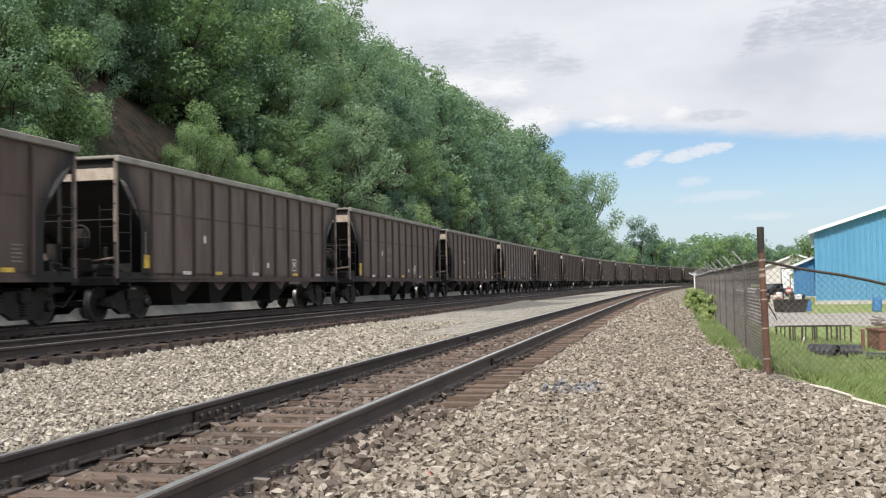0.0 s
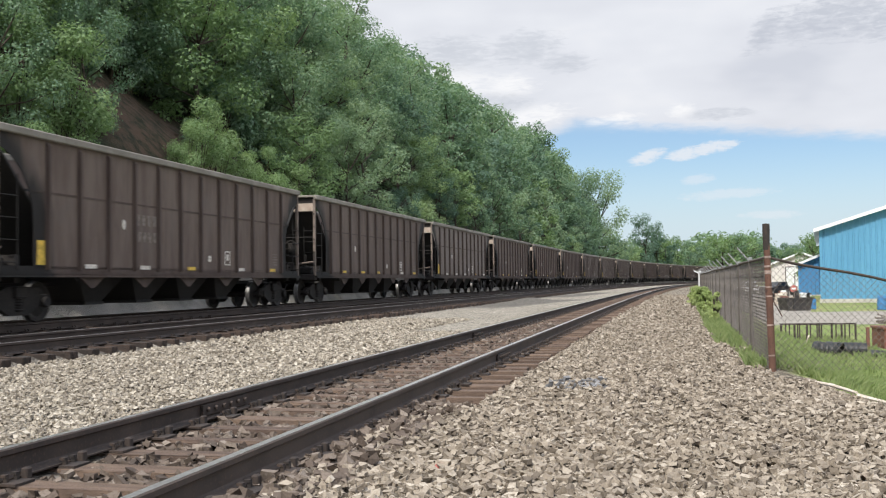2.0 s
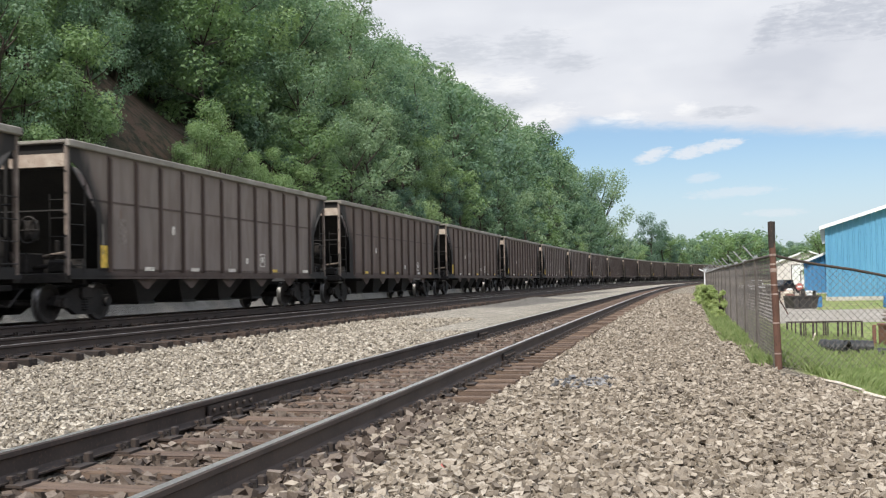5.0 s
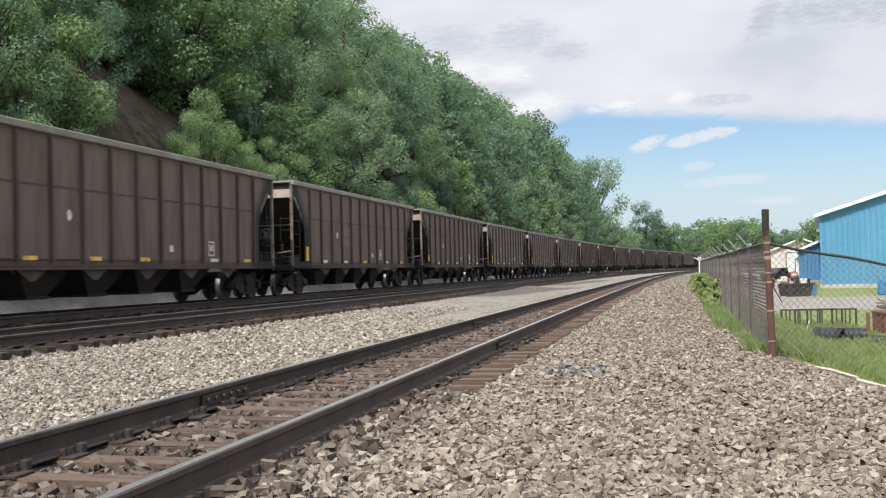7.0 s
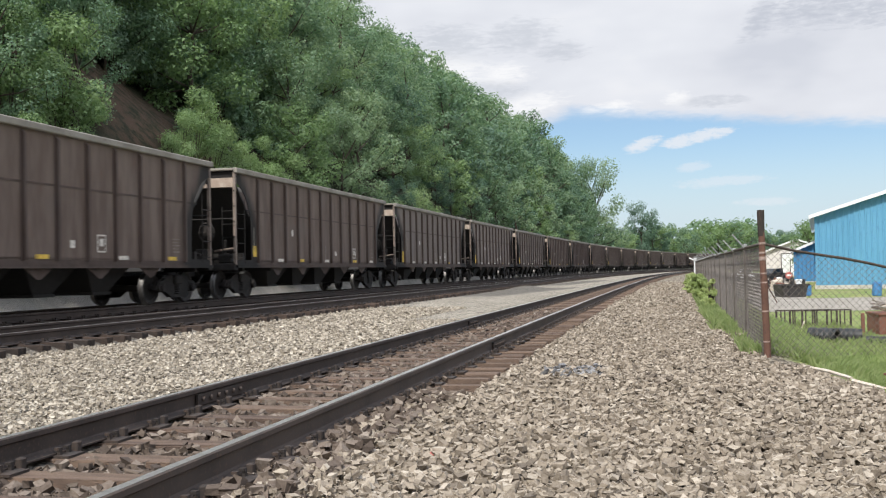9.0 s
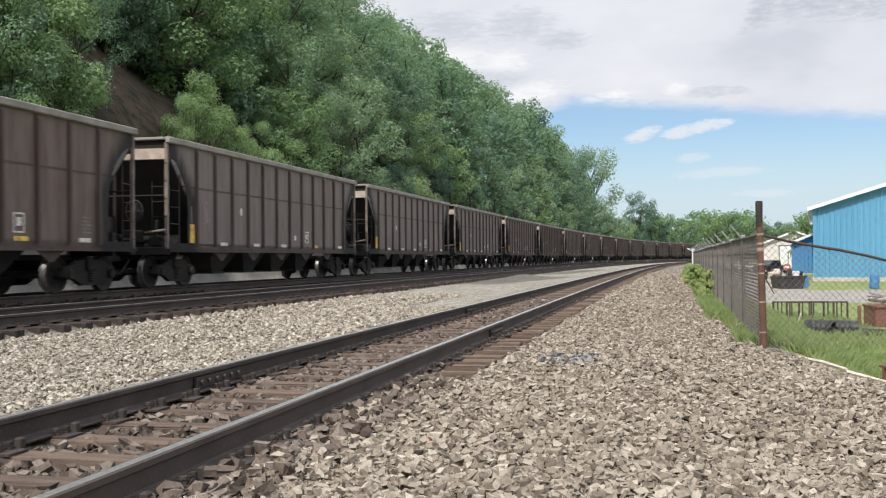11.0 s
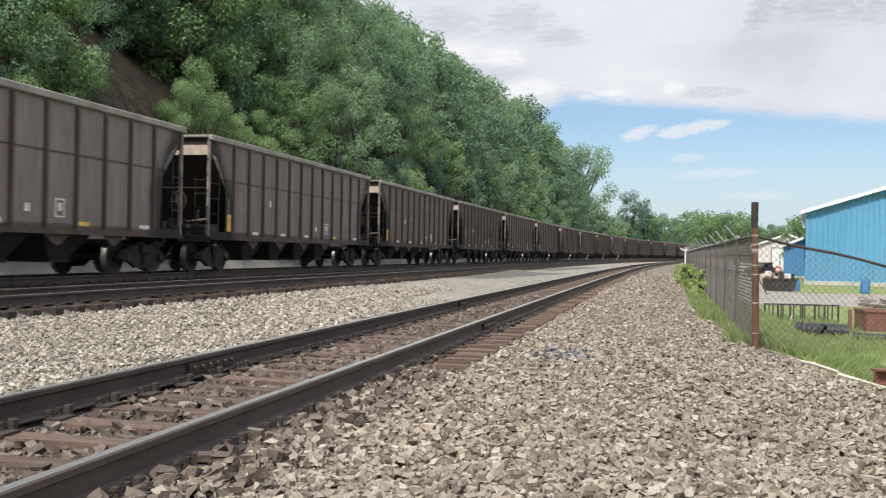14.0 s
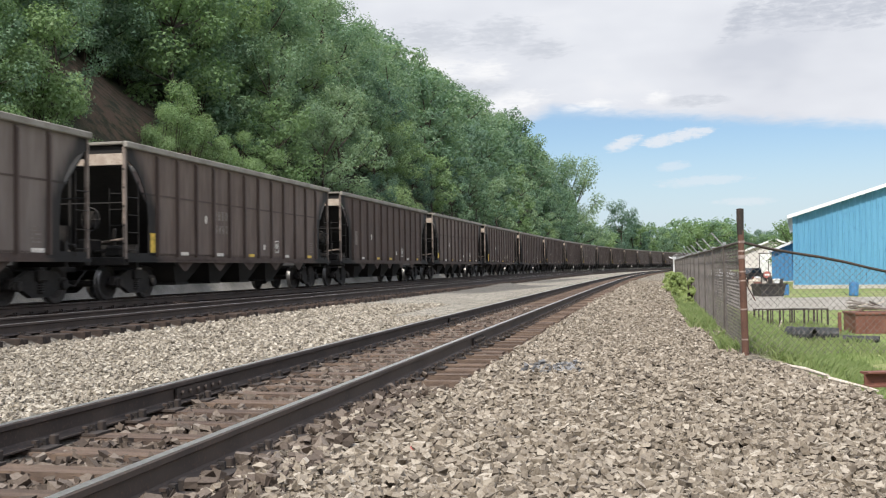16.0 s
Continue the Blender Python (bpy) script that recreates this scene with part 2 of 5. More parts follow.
        col = n.mix(n.math("MULTIPLY", bank, n.steps(gullies, 0.34, 0.60)), col, clay)
        scree = n.math("MULTIPLY", n.steps(n.math("ABSOLUTE", n.math("SUBTRACT", s, 58.0)), 6.0, 4.0), n.steps(n.math("ABSOLUTE", n.math("ADD", pw, 23.0)), 2.6, 1.4))
        col = n.mix(n.math("MULTIPLY", scree, n.steps(gullies, 0.38, 0.60)), col, n.mix(fine, (0.06, 0.05, 0.042), (0.13, 0.11, 0.092)))
        # grass strip, yard gravel
        gn = n.noise(v, 6.0, 5, 0.7)
        grass = n.mix(n.steps(gn, 0.35, 0.65), (0.13, 0.19, 0.05), (0.26, 0.32, 0.11))
        dry = n.mix(n.steps(gn, 0.35, 0.65), (0.24, 0.24, 0.10), (0.36, 0.33, 0.17))
        grass = n.mix(n.steps(n.noise(v, 0.5, 3, 0.5), 0.45, 0.65), grass, dry)
        rim = n.math("MULTIPLY", n.math("MAXIMUM", n.math("SUBTRACT", 12.8, s), 0.0), 0.22)
        col = n.mix(n.steps(n.math("SUBTRACT", pw, rim), 4.6, 5.0), col, grass)
        return col, n.math("ADD", n.math("MULTIPLY", n.math("SUBTRACT", 0.8, dist), 1.0), n.math("MULTIPLY", fine, 0.3)), 0.045

    return material("ground_cover", build, 0.95, 0, 0.2)


m_ground = ground_mat()


def yard_mat():
    def build(n, b):
        v = n.coord()
        f = n.noise(v, 0.6, 5, 0.6)
        g = n.noise(v, 25.0, 4, 0.6)
        col = n.mix(n.steps(f, 0.35, 0.65), (0.25, 0.228, 0.195), (0.34, 0.315, 0.275))
        return n.mix(n.steps(g, 0.45, 0.7), col, (0.20, 0.18, 0.155)), g, 0.01

    return material("yard_gravel", build, 0.95)


m_yard = yard_mat()
m_tie = material("weathered_tie", worn((0.095, 0.066, 0.052), (0.180, 0.126, 0.092), (0.050, 0.038, 0.032), 1.4, 26.0, 0.012, (1, 7, 3)), 0.9)
m_tie_dark = material("coal_dark_tie", worn((0.030, 0.024, 0.021), (0.085, 0.058, 0.045), (0.020, 0.017, 0.016), 1.4, 26.0, 0.012, (1, 7, 3)), 0.9)
m_rail = material("rusted_rail", worn((0.050, 0.040, 0.036), (0.085, 0.066, 0.056), (0.12, 0.08, 0.06), 1.5, 40.0, 0.001), 0.75, 0.2)
m_railtop = material("polished_railhead", plain((0.62, 0.60, 0.58), 0.15, 30.0), 0.32, 0.9)
m_iron = material("dark_iron", worn((0.035, 0.030, 0.028), (0.065, 0.05, 0.042), (0.10, 0.065, 0.05), 3, 40.0, 0.001), 0.8, 0.1)


def car_mat(name, a, b2, c, rust):
    """Coal-dusted freight paint: vertical runs, a soiled lower band, rust blooms."""

    def build(n, b):
        v = n.coord()
        rnd = n.add("ShaderNodeObjectInfo").outputs["Random"]
        far = n.add("ShaderNodeVectorMath", operation="ADD")
        n.put(far.inputs[0], v)
        shift = n.add("ShaderNodeCombineXYZ")
        n.put(shift.inputs[0], n.math("MULTIPLY", rnd, 90.0))
        n.put(shift.inputs[1], n.math("MULTIPLY", rnd, 37.0))
        n.t.links.new(shift.outputs[0], far.inputs[1])
        v = far.outputs[0]
        run = n.noise(n.scaled(v, (1.3, 1.3, 0.24)), 2.2, 6, 0.62)
        blot = n.noise(n.scaled(v, (1, 1, 1)), 0.75, 5, 0.6)
        fine = n.noise(v, 22.0, 4, 0.6)
        col = n.mix(n.steps(run, 0.34, 0.68), a, b2)
        col = n.mix(n.math("MULTIPLY", n.steps(blot, 0.48, 0.72), 0.65), col, c)
        col = n.mix(n.math("MULTIPLY", n.steps(n.noise(n.scaled(v, (2, 2, 0.7), (5, 2, 1)), 1.9, 6, 0.7), 0.60, 0.74), 0.55), col, rust)
        col = n.mix(n.math("MULTIPLY", rnd, 0.25), col, (0.085, 0.068, 0.060))
        # blackened towards both car ends, reaching in less above z 2.4
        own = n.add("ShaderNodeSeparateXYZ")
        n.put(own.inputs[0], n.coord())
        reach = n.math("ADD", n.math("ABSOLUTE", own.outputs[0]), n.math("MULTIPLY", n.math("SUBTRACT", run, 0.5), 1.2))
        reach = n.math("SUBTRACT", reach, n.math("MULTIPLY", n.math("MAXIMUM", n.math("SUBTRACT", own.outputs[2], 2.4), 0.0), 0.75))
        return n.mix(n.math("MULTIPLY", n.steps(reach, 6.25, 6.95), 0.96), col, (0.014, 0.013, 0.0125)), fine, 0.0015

    return material(name, build, 0.72, 0.0, 0.3)


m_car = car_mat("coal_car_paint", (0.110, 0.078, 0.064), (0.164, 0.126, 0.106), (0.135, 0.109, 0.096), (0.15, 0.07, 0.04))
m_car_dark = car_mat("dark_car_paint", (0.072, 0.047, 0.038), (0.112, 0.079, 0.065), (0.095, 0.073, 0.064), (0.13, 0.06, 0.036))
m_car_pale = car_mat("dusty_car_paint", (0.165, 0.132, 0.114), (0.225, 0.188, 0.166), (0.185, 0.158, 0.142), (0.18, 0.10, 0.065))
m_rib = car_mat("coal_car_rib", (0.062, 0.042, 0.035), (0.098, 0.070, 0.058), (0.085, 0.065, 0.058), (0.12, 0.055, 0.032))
# near-black steel of the sloping end sheets and chutes
m_near_black = material("soot_black_steel", worn((0.014, 0.0135, 0.0135), (0.024, 0.022, 0.021), (0.036, 0.031, 0.027), 1.0, 18.0, 0.002), 0.75)
m_under = material("grimy_underframe", worn((0.013, 0.012, 0.0115), (0.027, 0.023, 0.021), (0.048, 0.038, 0.031), 2.0, 22.0, 0.002), 0.8)
m_post = material("grimy_corner_post", worn((0.15, 0.118, 0.10), (0.24, 0.195, 0.165), (0.09, 0.06, 0.045), 2.2, 16.0, 0.001), 0.75)
m_chord = material("dusty_top_chord", worn((0.20, 0.182, 0.155), (0.29, 0.27, 0.235), (0.14, 0.11, 0.09), 1.0, 16.0, 0.001), 0.75)
m_endplate = material("faded_end_plate", worn((0.33, 0.26, 0.21), (0.46, 0.39, 0.32), (0.14, 0.09, 0.065), 2.2, 16.0, 0.001), 0.75)
m_wheel = material("wheel_steel", worn((0.016, 0.014, 0.0135), (0.032, 0.027, 0.024), (0.05, 0.04, 0.032), 3.0, 20.0, 0.001), 0.7, 0.2)
m_tread = material("bright_tread", plain((0.15, 0.145, 0.14), 0.3, 20.0), 0.42, 0.7)
m_yellow = material("yellow_reflector", plain((0.62, 0.42, 0.07), 0.3, 9.0), 0.6)
m_white = material("soiled_white_paint", plain((0.62, 0.58, 0.52), 0.25, 12.0), 0.7)
m_silver = material("galvanised_steel", worn((0.34, 0.35, 0.35), (0.46, 0.47, 0.47), (0.25, 0.22, 0.20), 2, 30.0, 0.0005), 0.5, 0.6)
m_wire = material("dull_fence_wire", plain((0.135, 0.118, 0.105), 0.25, 5.0), 0.7, 0.2)
m_rust = material("rusty_post", worn((0.085, 0.045, 0.034), (0.15, 0.078, 0.056), (0.05, 0.035, 0.032), 3.0, 25.0, 0.002, (1, 1, 0.6)), 0.85)
m_rust_light = material("flaked_post_paint", plain((0.30, 0.23, 0.20), 0.3, 30.0), 0.8)
m_blue = material("blue_metal_siding", worn((0.10, 0.29, 0.46), (0.125, 0.335, 0.51), (0.09, 0.25, 0.41), 0.35, 8.0, 0.0005, (1, 1, 0.3)), 0.45)
m_blue2 = material("deep_blue_siding", worn((0.065, 0.225, 0.43), (0.08, 0.26, 0.48), (0.055, 0.19, 0.38), 0.35, 8.0, 0.0005, (1, 1, 0.3)), 0.45)
m_trimw = material("white_metal_trim", plain((0.78, 0.79, 0.80), 0.06, 2.0), 0.4)
m_whitewall = material("white_siding", worn((0.66, 0.62, 0.60), (0.74, 0.70, 0.68), (0.55, 0.50, 0.48), 0.4, 6.0, 0.0005, (1, 1, 0.3)), 0.6)
m_concrete = material("pale_concrete", worn((0.44, 0.42, 0.38), (0.54, 0.52, 0.48), (0.34, 0.32, 0.29), 1.0, 12.0, 0.002), 0.9)
m_bark = material("dark_bark", worn((0.045, 0.036, 0.028), (0.085, 0.068, 0.052), (0.03, 0.025, 0.02), 2.0, 18.0, 0.01, (4, 4, 1)), 0.95)


def leaf_mat(name, dark, mid, light):
    def build(n, b):
        g = n.add("ShaderNodeNewGeometry")
        rnd = n.add("ShaderNodeObjectInfo").outputs["Random"]
        big = n.noise(n.coord(), 0.55, 3, 0.5)
        k = n.math("ADD", n.math("MULTIPLY", g.outputs["Random Per Island"], 0.34), n.math("ADD", n.math("MULTIPLY", rnd, 0.42), n.math("MULTIPLY", big, 0.34)))
        col = n.ramp(k, [(0.15, dark), (0.5, mid), (0.9, light)])
        b.inputs["Roughness"].default_value = 0.55
        # light passes through leaves
        tr = n.add("ShaderNodeBsdfTranslucent")
        n.put(tr.inputs[0], n.mix(1.0, col, (1.2, 1.25, 0.85), "MULTIPLY"))
        mx = n.add("ShaderNodeMixShader")
        mx.inputs[0].default_value = 0.42
        n.t.links.new(b.outputs[0], mx.inputs[1])
        n.t.links.new(tr.outputs[0], mx.inputs[2])
        out = [x for x in n.t.nodes if x.type == "OUTPUT_MATERIAL"][0]
        n.t.links.new(mx.outputs[0], out.inputs[0])
        return col

    return material(name, build, 0.55, 0, 0.3)


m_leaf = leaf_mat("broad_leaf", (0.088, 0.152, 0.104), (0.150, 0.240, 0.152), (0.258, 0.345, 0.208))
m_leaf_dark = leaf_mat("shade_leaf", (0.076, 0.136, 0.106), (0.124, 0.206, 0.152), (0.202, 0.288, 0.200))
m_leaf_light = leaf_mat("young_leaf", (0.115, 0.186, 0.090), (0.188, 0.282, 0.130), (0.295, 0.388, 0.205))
m_grass = leaf_mat("grass_blade", (0.128, 0.182, 0.066), (0.200, 0.270, 0.105), (0.33, 0.37, 0.185))


# ---------- mesh tools ----------
class M:
    """Collects faces of one mesh."""

    def __init__(self):
        self.v, self.f, self.m = [], [], []

    def face(self, pts, mat=0):
        i = len(self.v)
        self.v += [tuple(q) for q in pts]
        self.f.append(tuple(range(i, i + len(pts))))
        self.m.append(mat)

    def mesh_of(self, vs, fs, mat=0):
        i = len(self.v)
        self.v += [tuple(q) for q in vs]
        self.f += [tuple(k + i for k in f) for f in fs]
        self.m += [mat] * len(fs)

    def box(self, x0, x1, y0, y1, z0, z1, mat=0, bev=0.0):
        if bev <= 0:
            vs = [(x, y, z) for z in (z0, z1) for y in (y0, y1) for x in (x0, x1)]
            self.mesh_of(vs, [(0, 2, 3, 1), (4, 5, 7, 6), (0, 1, 5, 4), (2, 6, 7, 3), (0, 4, 6, 2), (1, 3, 7, 5)], mat)
            return
        bm = bmesh.new()
        bmesh.ops.create_cube(bm, size=1)
        for q in bm.verts:
            q.co = ((x0 + x1) / 2 + q.co.x * (x1 - x0), (y0 + y1) / 2 + q.co.y * (y1 - y0), (z0 + z1) / 2 + q.co.z * (z1 - z0))
        bmesh.ops.bevel(bm, geom=bm.edges[:], offset=bev, segments=1, affect="EDGES")
        bm.verts.index_update()
        self.mesh_of([q.co[:] for q in bm.verts], [[q.index for q in f.verts] for f in bm.faces], mat)
        bm.free()

    def tube(self, a, b, r, n=8, mat=0, r2=None):
        a, b = Vector(a), Vector(b)
        d = (b - a).normalized()
        u = d.orthogonal().normalized()
        w = d.cross(u)
        r2 = r if r2 is None else r2
        ring = [(u * math.cos(2 * math.pi * k / n) + w * math.sin(2 * math.pi * k / n)) for k in range(n)]
        vs = [a + q * r for q in ring] + [b + q * r2 for q in ring]
        fs = [(k, (k + 1) % n, n + (k + 1) % n, n + k) for k in range(n)] + [tuple(range(n - 1, -1, -1)), tuple(range(n, 2 * n))]
        self.mesh_of(vs, fs, mat)

    def lathe(self, prof, centre, axis="y", n=24, mat=0):
        """prof: (radius, along)."""
        vs, fs = [], []
        for r, h in prof:
            for k in range(n):
                c, s = r * math.cos(2 * math.pi * k / n), r * math.sin(2 * math.pi * k / n)
                p = (c, h, s) if axis == "y" else (c, s, h) if axis == "z" else (h, c, s)
                vs.append((centre[0] + p[0], centre[1] + p[1], centre[2] + p[2]))
        for j in range(len(prof) - 1):
            for k in range(n):
                q = (j * n + k, j * n + (k + 1) % n, (j + 1) * n + (k + 1) % n, (j + 1) * n + k)
                fs.append(q[::-1] if axis == "y" else q)
        self.mesh_of(vs, fs, mat)

    def prism(self, poly, y0, y1, mat=0):
        """poly of (x, z), drawn out along y."""
        n = len(poly)
        vs = [(x, y0, z) for x, z in poly] + [(x, y1, z) for x, z in poly]
        fs = [tuple(range(n)), tuple(range(2 * n - 1, n - 1, -1))] + [((k + 1) % n, k, n + k, n + (k + 1) % n) for k in range(n)]
        self.mesh_of(vs, fs, mat)

    def data(self, name, mats):
        me = bpy.data.meshes.new(name)
        me.from_pydata(self.v, [], self.f)
        for q in mats if isinstance(mats, (list, tuple)) else [mats]:
            me.materials.append(q)
        if any(self.m):
            me.polygons.foreach_set("material_index", self.m)
        me.update()
        return me


def part(name, mesh, mats, parent, label="", m=None):
    """One mesh object under a thing or under a part. mesh: an M, or mesh data to share."""
    ob = new(name, mesh.data(name, mats) if isinstance(mesh, M) else mesh)
    ob.parent = parent
    if m is not None:
        ob.matrix_basis = m
    if label:
        tagged(ob, label)
    return ob


def thing(name, label, category, group="", m=None, kind=""):
    ob = new(name)
    ob.empty_display_size = 0.2
    if m is not None:
        ob.matrix_basis = m
    return tagged(ob, label, category, group, kind)


def whole(name, mesh, mats, label, category, group="", kind="", m=None):
    ob = new(name, mesh.data(name, mats) if isinstance(mesh, M) else mesh)
    if m is not None:
        ob.matrix_basis = m
    return tagged(ob, label, category, group, kind)


# ---------- the line of the tracks ----------
OX, PHI0, K0, K1, SB, S_END = -3.322, 0.2190, 0.000201, 2.81e-6, 42.3, 330.0
MID_GAP, MID_Z = 7.69, 0.117
GAP_TRACKS, FAR_Z = 11.67, 0.184
_S = np.arange(-150.0, 4000.0, 0.5)


def heading(s):
    s = np.asarray(s, float)
    q = np.clip(s, 0, S_END)
    return PHI0 + K0 * q + K1 * np.maximum(0, q - SB) ** 2


_PH = heading(_S)
_X = np.concatenate([[0], np.cumsum(np.sin((_PH[1:] + _PH[:-1]) / 2) * 0.5)])
_Y = np.concatenate([[0], np.cumsum(np.cos((_PH[1:] + _PH[:-1]) / 2) * 0.5)])
_X += OX - np.interp(0, _S, _X)
_Y -= np.interp(0, _S, _Y)


def T(s, p):
    """The place at s along the near track and p to the right of it."""
    h = heading(s)
    return np.interp(s, _S, _X) + p * np.cos(h), np.interp(s, _S, _Y) - p * np.sin(h)


def at(s, p, z=0.0, turn=0.0):
    x, y = T(s, p)
    return pose(float(x), float(y), z, 0, 0, -math.degrees(float(heading(s))) + turn)


def lump(x, y, f, seed=0.0):
    return noise.noise((x * f + seed, y * f - seed, seed * 1.7))


def hill_top(s, p):
    """How much of the wooded ridge stands at s."""
    end = 168.0 + (-21.0 - max(p, -60.0)) * 3.2
    return 1.0 - 0.97 * min(1.0, max(0.0, (s - end) / 46.0))


def level(s, p):
    """Ground height."""
    z = -0.22
    if abs(p) < 0.68:
        z = -0.275
    if 0.85 < p < 1.4 and s > 10:
        z = -0.32
    if -13.6 < p < -5.9:
        z = -0.095 if p > -9.7 else -0.03
        if p > -6.75:
            z -= min(0.125, 0.50 * (p + 6.75))
        if p < -13.1:
            z -= 0.38 * (-13.1 - p)
    elif p <= -13.6:
        z = -0.22
        q = -17.5 - p
        if q > 0:
            k = hill_top(s, p)
            top = 40.0 * k
            b = min(1.0, q / 4.5)
            z += 3.6 * k * b * b * (3 - 2 * b) + top * (1 - math.exp(-q * 1.05 / max(top, 1.0))) + lump(s, p, 0.12) * min(1.5, q * 0.15)
    elif p > 3.2:
        z = -0.22 - 0.05 * min(1, (p - 3.2)) - 0.98 * min(1, max(0, (p - 4.75 - 0.2 * max(0.0, 12.6 - s)) / 2.4))
    if abs(p) < 8 and abs(p) > 1.5:
        z += 0.02 * lump(s, p, 0.8)
        z += 0.26 * math.exp(-(((s - 57.0) / 4.0) ** 2) - ((p + 5.0) / 0.9) ** 2)
    return z


def make_ground():
    ss = np.concatenate([np.arange(-60, 0, 6.0), np.arange(0, 40, 0.5), np.arange(40, 120, 2.0), np.arange(120, 360, 6.0), [370, 400, 450, 520, 600, 750, 1000, 1400, 2000, 2900]])
    ps = np.concatenate([[-900, -500, -300, -200, -140, -110, -90, -75, -65], np.arange(-58, -18, 1.6), np.arange(-18, -12, 0.3), np.arange(-12, -7.6, 0.2), np.arange(-7.6, 4.2, 0.3), np.arange(4.2, 9, 0.35), np.arange(9, 30, 2.0), [33, 40, 50, 65, 85, 110, 150, 200, 260, 330]])
    vs, uv = [], []
    for s in ss:
        for p in ps:
            x, y = T(s, p)
            vs.append((float(x), float(y), level(s, p)))
            uv.append((s, p))
    n = len(ps)
    fs = [(i * n + j, i * n + j + 1, (i + 1) * n + j + 1, (i + 1) * n + j) for i in range(len(ss) - 1) for j in range(n - 1)]
    fs = [f[::-1] for f in fs]
    me = bpy.data.meshes.new("ground")
    me.from_pydata(vs, [], fs)
    lay = me.uv_layers.new(name="lay")
    idx = np.empty(len(me.loops), dtype=np.int32)
    me.loops.foreach_get("vertex_index", idx)
    lay.data.foreach_set("uv", np.array(uv, dtype=np.float32)[idx].ravel())
    me.materials.append(m_ground)
    me.polygons.foreach_set("use_smooth", [True] * len(me.polygons))
    me.update()
    return tagged(new("ground", me), "crushed grey-tan ballast, grass verge and wooded slope", "ground", kind="structure")


make_ground()

# ---------- tracks ----------
RAIL = [(-0.076, -0.186), (0.076, -0.186), (0.076, -0.175), (0.020, -0.158), (0.009, -0.145), (0.009, -0.055), (0.0375, -0.040), (0.0375, -0.010), (0.028, -0.001), (-0.028, -0.001), (-0.0375, -0.010), (-0.0375, -0.040), (-0.009, -0.055), (-0.009, -0.145), (-0.020, -0.158), (-0.076, -0.175)]


def rail_mesh(p, z, s0, s1):
    ss = np.concatenate([np.arange(s0, min(60, s1), 1.0), np.arange(min(60, s1), s1 + 0.1, 4.0)])
    g = M()
    n = len(RAIL)
    vs, fs, mt = [], [], []
    for s in ss:
        for a, h in RAIL:
            x, y = T(s, p + a)
            vs.append((float(x), float(y), z + h))
    for i in range(len(ss) - 1):
        for k in range(n):
            fs.append((i * n + k, i * n + (k + 1) % n, (i + 1) * n + (k + 1) % n, (i + 1) * n + k))
            mt.append(1 if k in (8, 9) else 0)
    g.v, g.f, g.m = vs, fs, mt
    return g


TIE_STEP = 0.597
tie_mesh = []
for k in range(4):
    g = M()
    g.box(-1.30, 1.30, -0.112, 0.112, -0.17, 0.0, 0, 0.012)
    rr = random.Random(k)
    g.v = [(x + rr.uniform(-0.012, 0.012), y + rr.uniform(-0.010, 0.010), z + rr.uniform(-0.010, 0.006)) for x, y, z in g.v]
    tie_mesh.append(g.data("tie", m_tie))
dark_ties = []
for q in tie_mesh:
    dark_ties.append(q.copy())
    dark_ties[-1].materials[0] = m_tie_dark
g = M()
g.box(-0.19, 0.19, -0.095, 0.095, 0.0, 0.016)
for sx in (-1, 1):
    for sy in (-0.05, 0.05):
        g.box(sx * 0.095 - 0.012, sx * 0.095 + 0.012, sy - 0.012, sy + 0.012, 0.01, 0.05)
        g.box(sx * 0.088 - 0.022, sx * 0.088 + 0.016, sy - 0.018, sy + 0.018, 0.045, 0.062)
plate_mesh = g.data("tie_plate", m_iron)
g = M()
g.box(-0.10, 0.10, -0.022, 0.022, -0.035, 0.02, 0, 0.006)
g.box(0.07, 0.115, -0.03, 0.03, -0.03, 0.045, 0, 0.008)
g.box(-0.115, -0.07, -0.03, 0.03, -0.03, 0.045, 0, 0.008)
anchor_mesh = g.data("rail_anchor", m_iron)


def make_track(name, p, z, label, ties_from, ties_near, anchors):
    shapes, wood = (tie_mesh, m_tie) if anchors else (dark_ties, m_tie_dark)
    tr = thing(name, label, "railway track", kind="structure")
    for sgn in (-1, 1):
        part("rail", rail_mesh(p + sgn * 0.7535, z, -60, 420), [m_rail, m_railtop], tr, "rusty steel rail with a polished running surface")
    rr = random.Random(5)
    rest = M()
    i = 0
    s = ties_from
    while s < 260:
        m = at(s + rr.uniform(-0.03, 0.03), p + rr.uniform(-0.04, 0.04), z - 0.202, rr.uniform(-1.5, 1.5))
        if s < ties_near:
            part("tie", shapes[i % 4], wood, tr, m=m)
            for sgn in (-1, 1):
                part("tie_plate", plate_mesh, m_iron, tr, m=at(s, p + sgn * 0.7535, z - 0.2015))
            if anchors and s < 26:
                for sgn in (-1, 1):
                    part("rail_anchor", anchor_mesh, m_iron, tr, m=at(s + 0.15, p + sgn * 0.7535, z - 0.175))
        else:
            me = shapes[i % 4]
            rest.mesh_of([m @ q.co for q in me.vertices], [tuple(f.vertices) for f in me.polygons])
        i += 1
        s += TIE_STEP if s < 130 else TIE_STEP * 2
    tagged(part("far_ties", rest, wood, tr, "weathered ties in the distance"), kind="stuff")
    return tr


near_track = make_track("near_track", 0.0, 0.0, "empty railway track with rusty rails and weathered wooden ties", 0.68 - 30 * TIE_STEP, 62, True)
mid_track = make_track("middle_track", -MID_GAP, MID_Z, "empty coal-dark railway track beside the moving train", 6.0, 52, False)
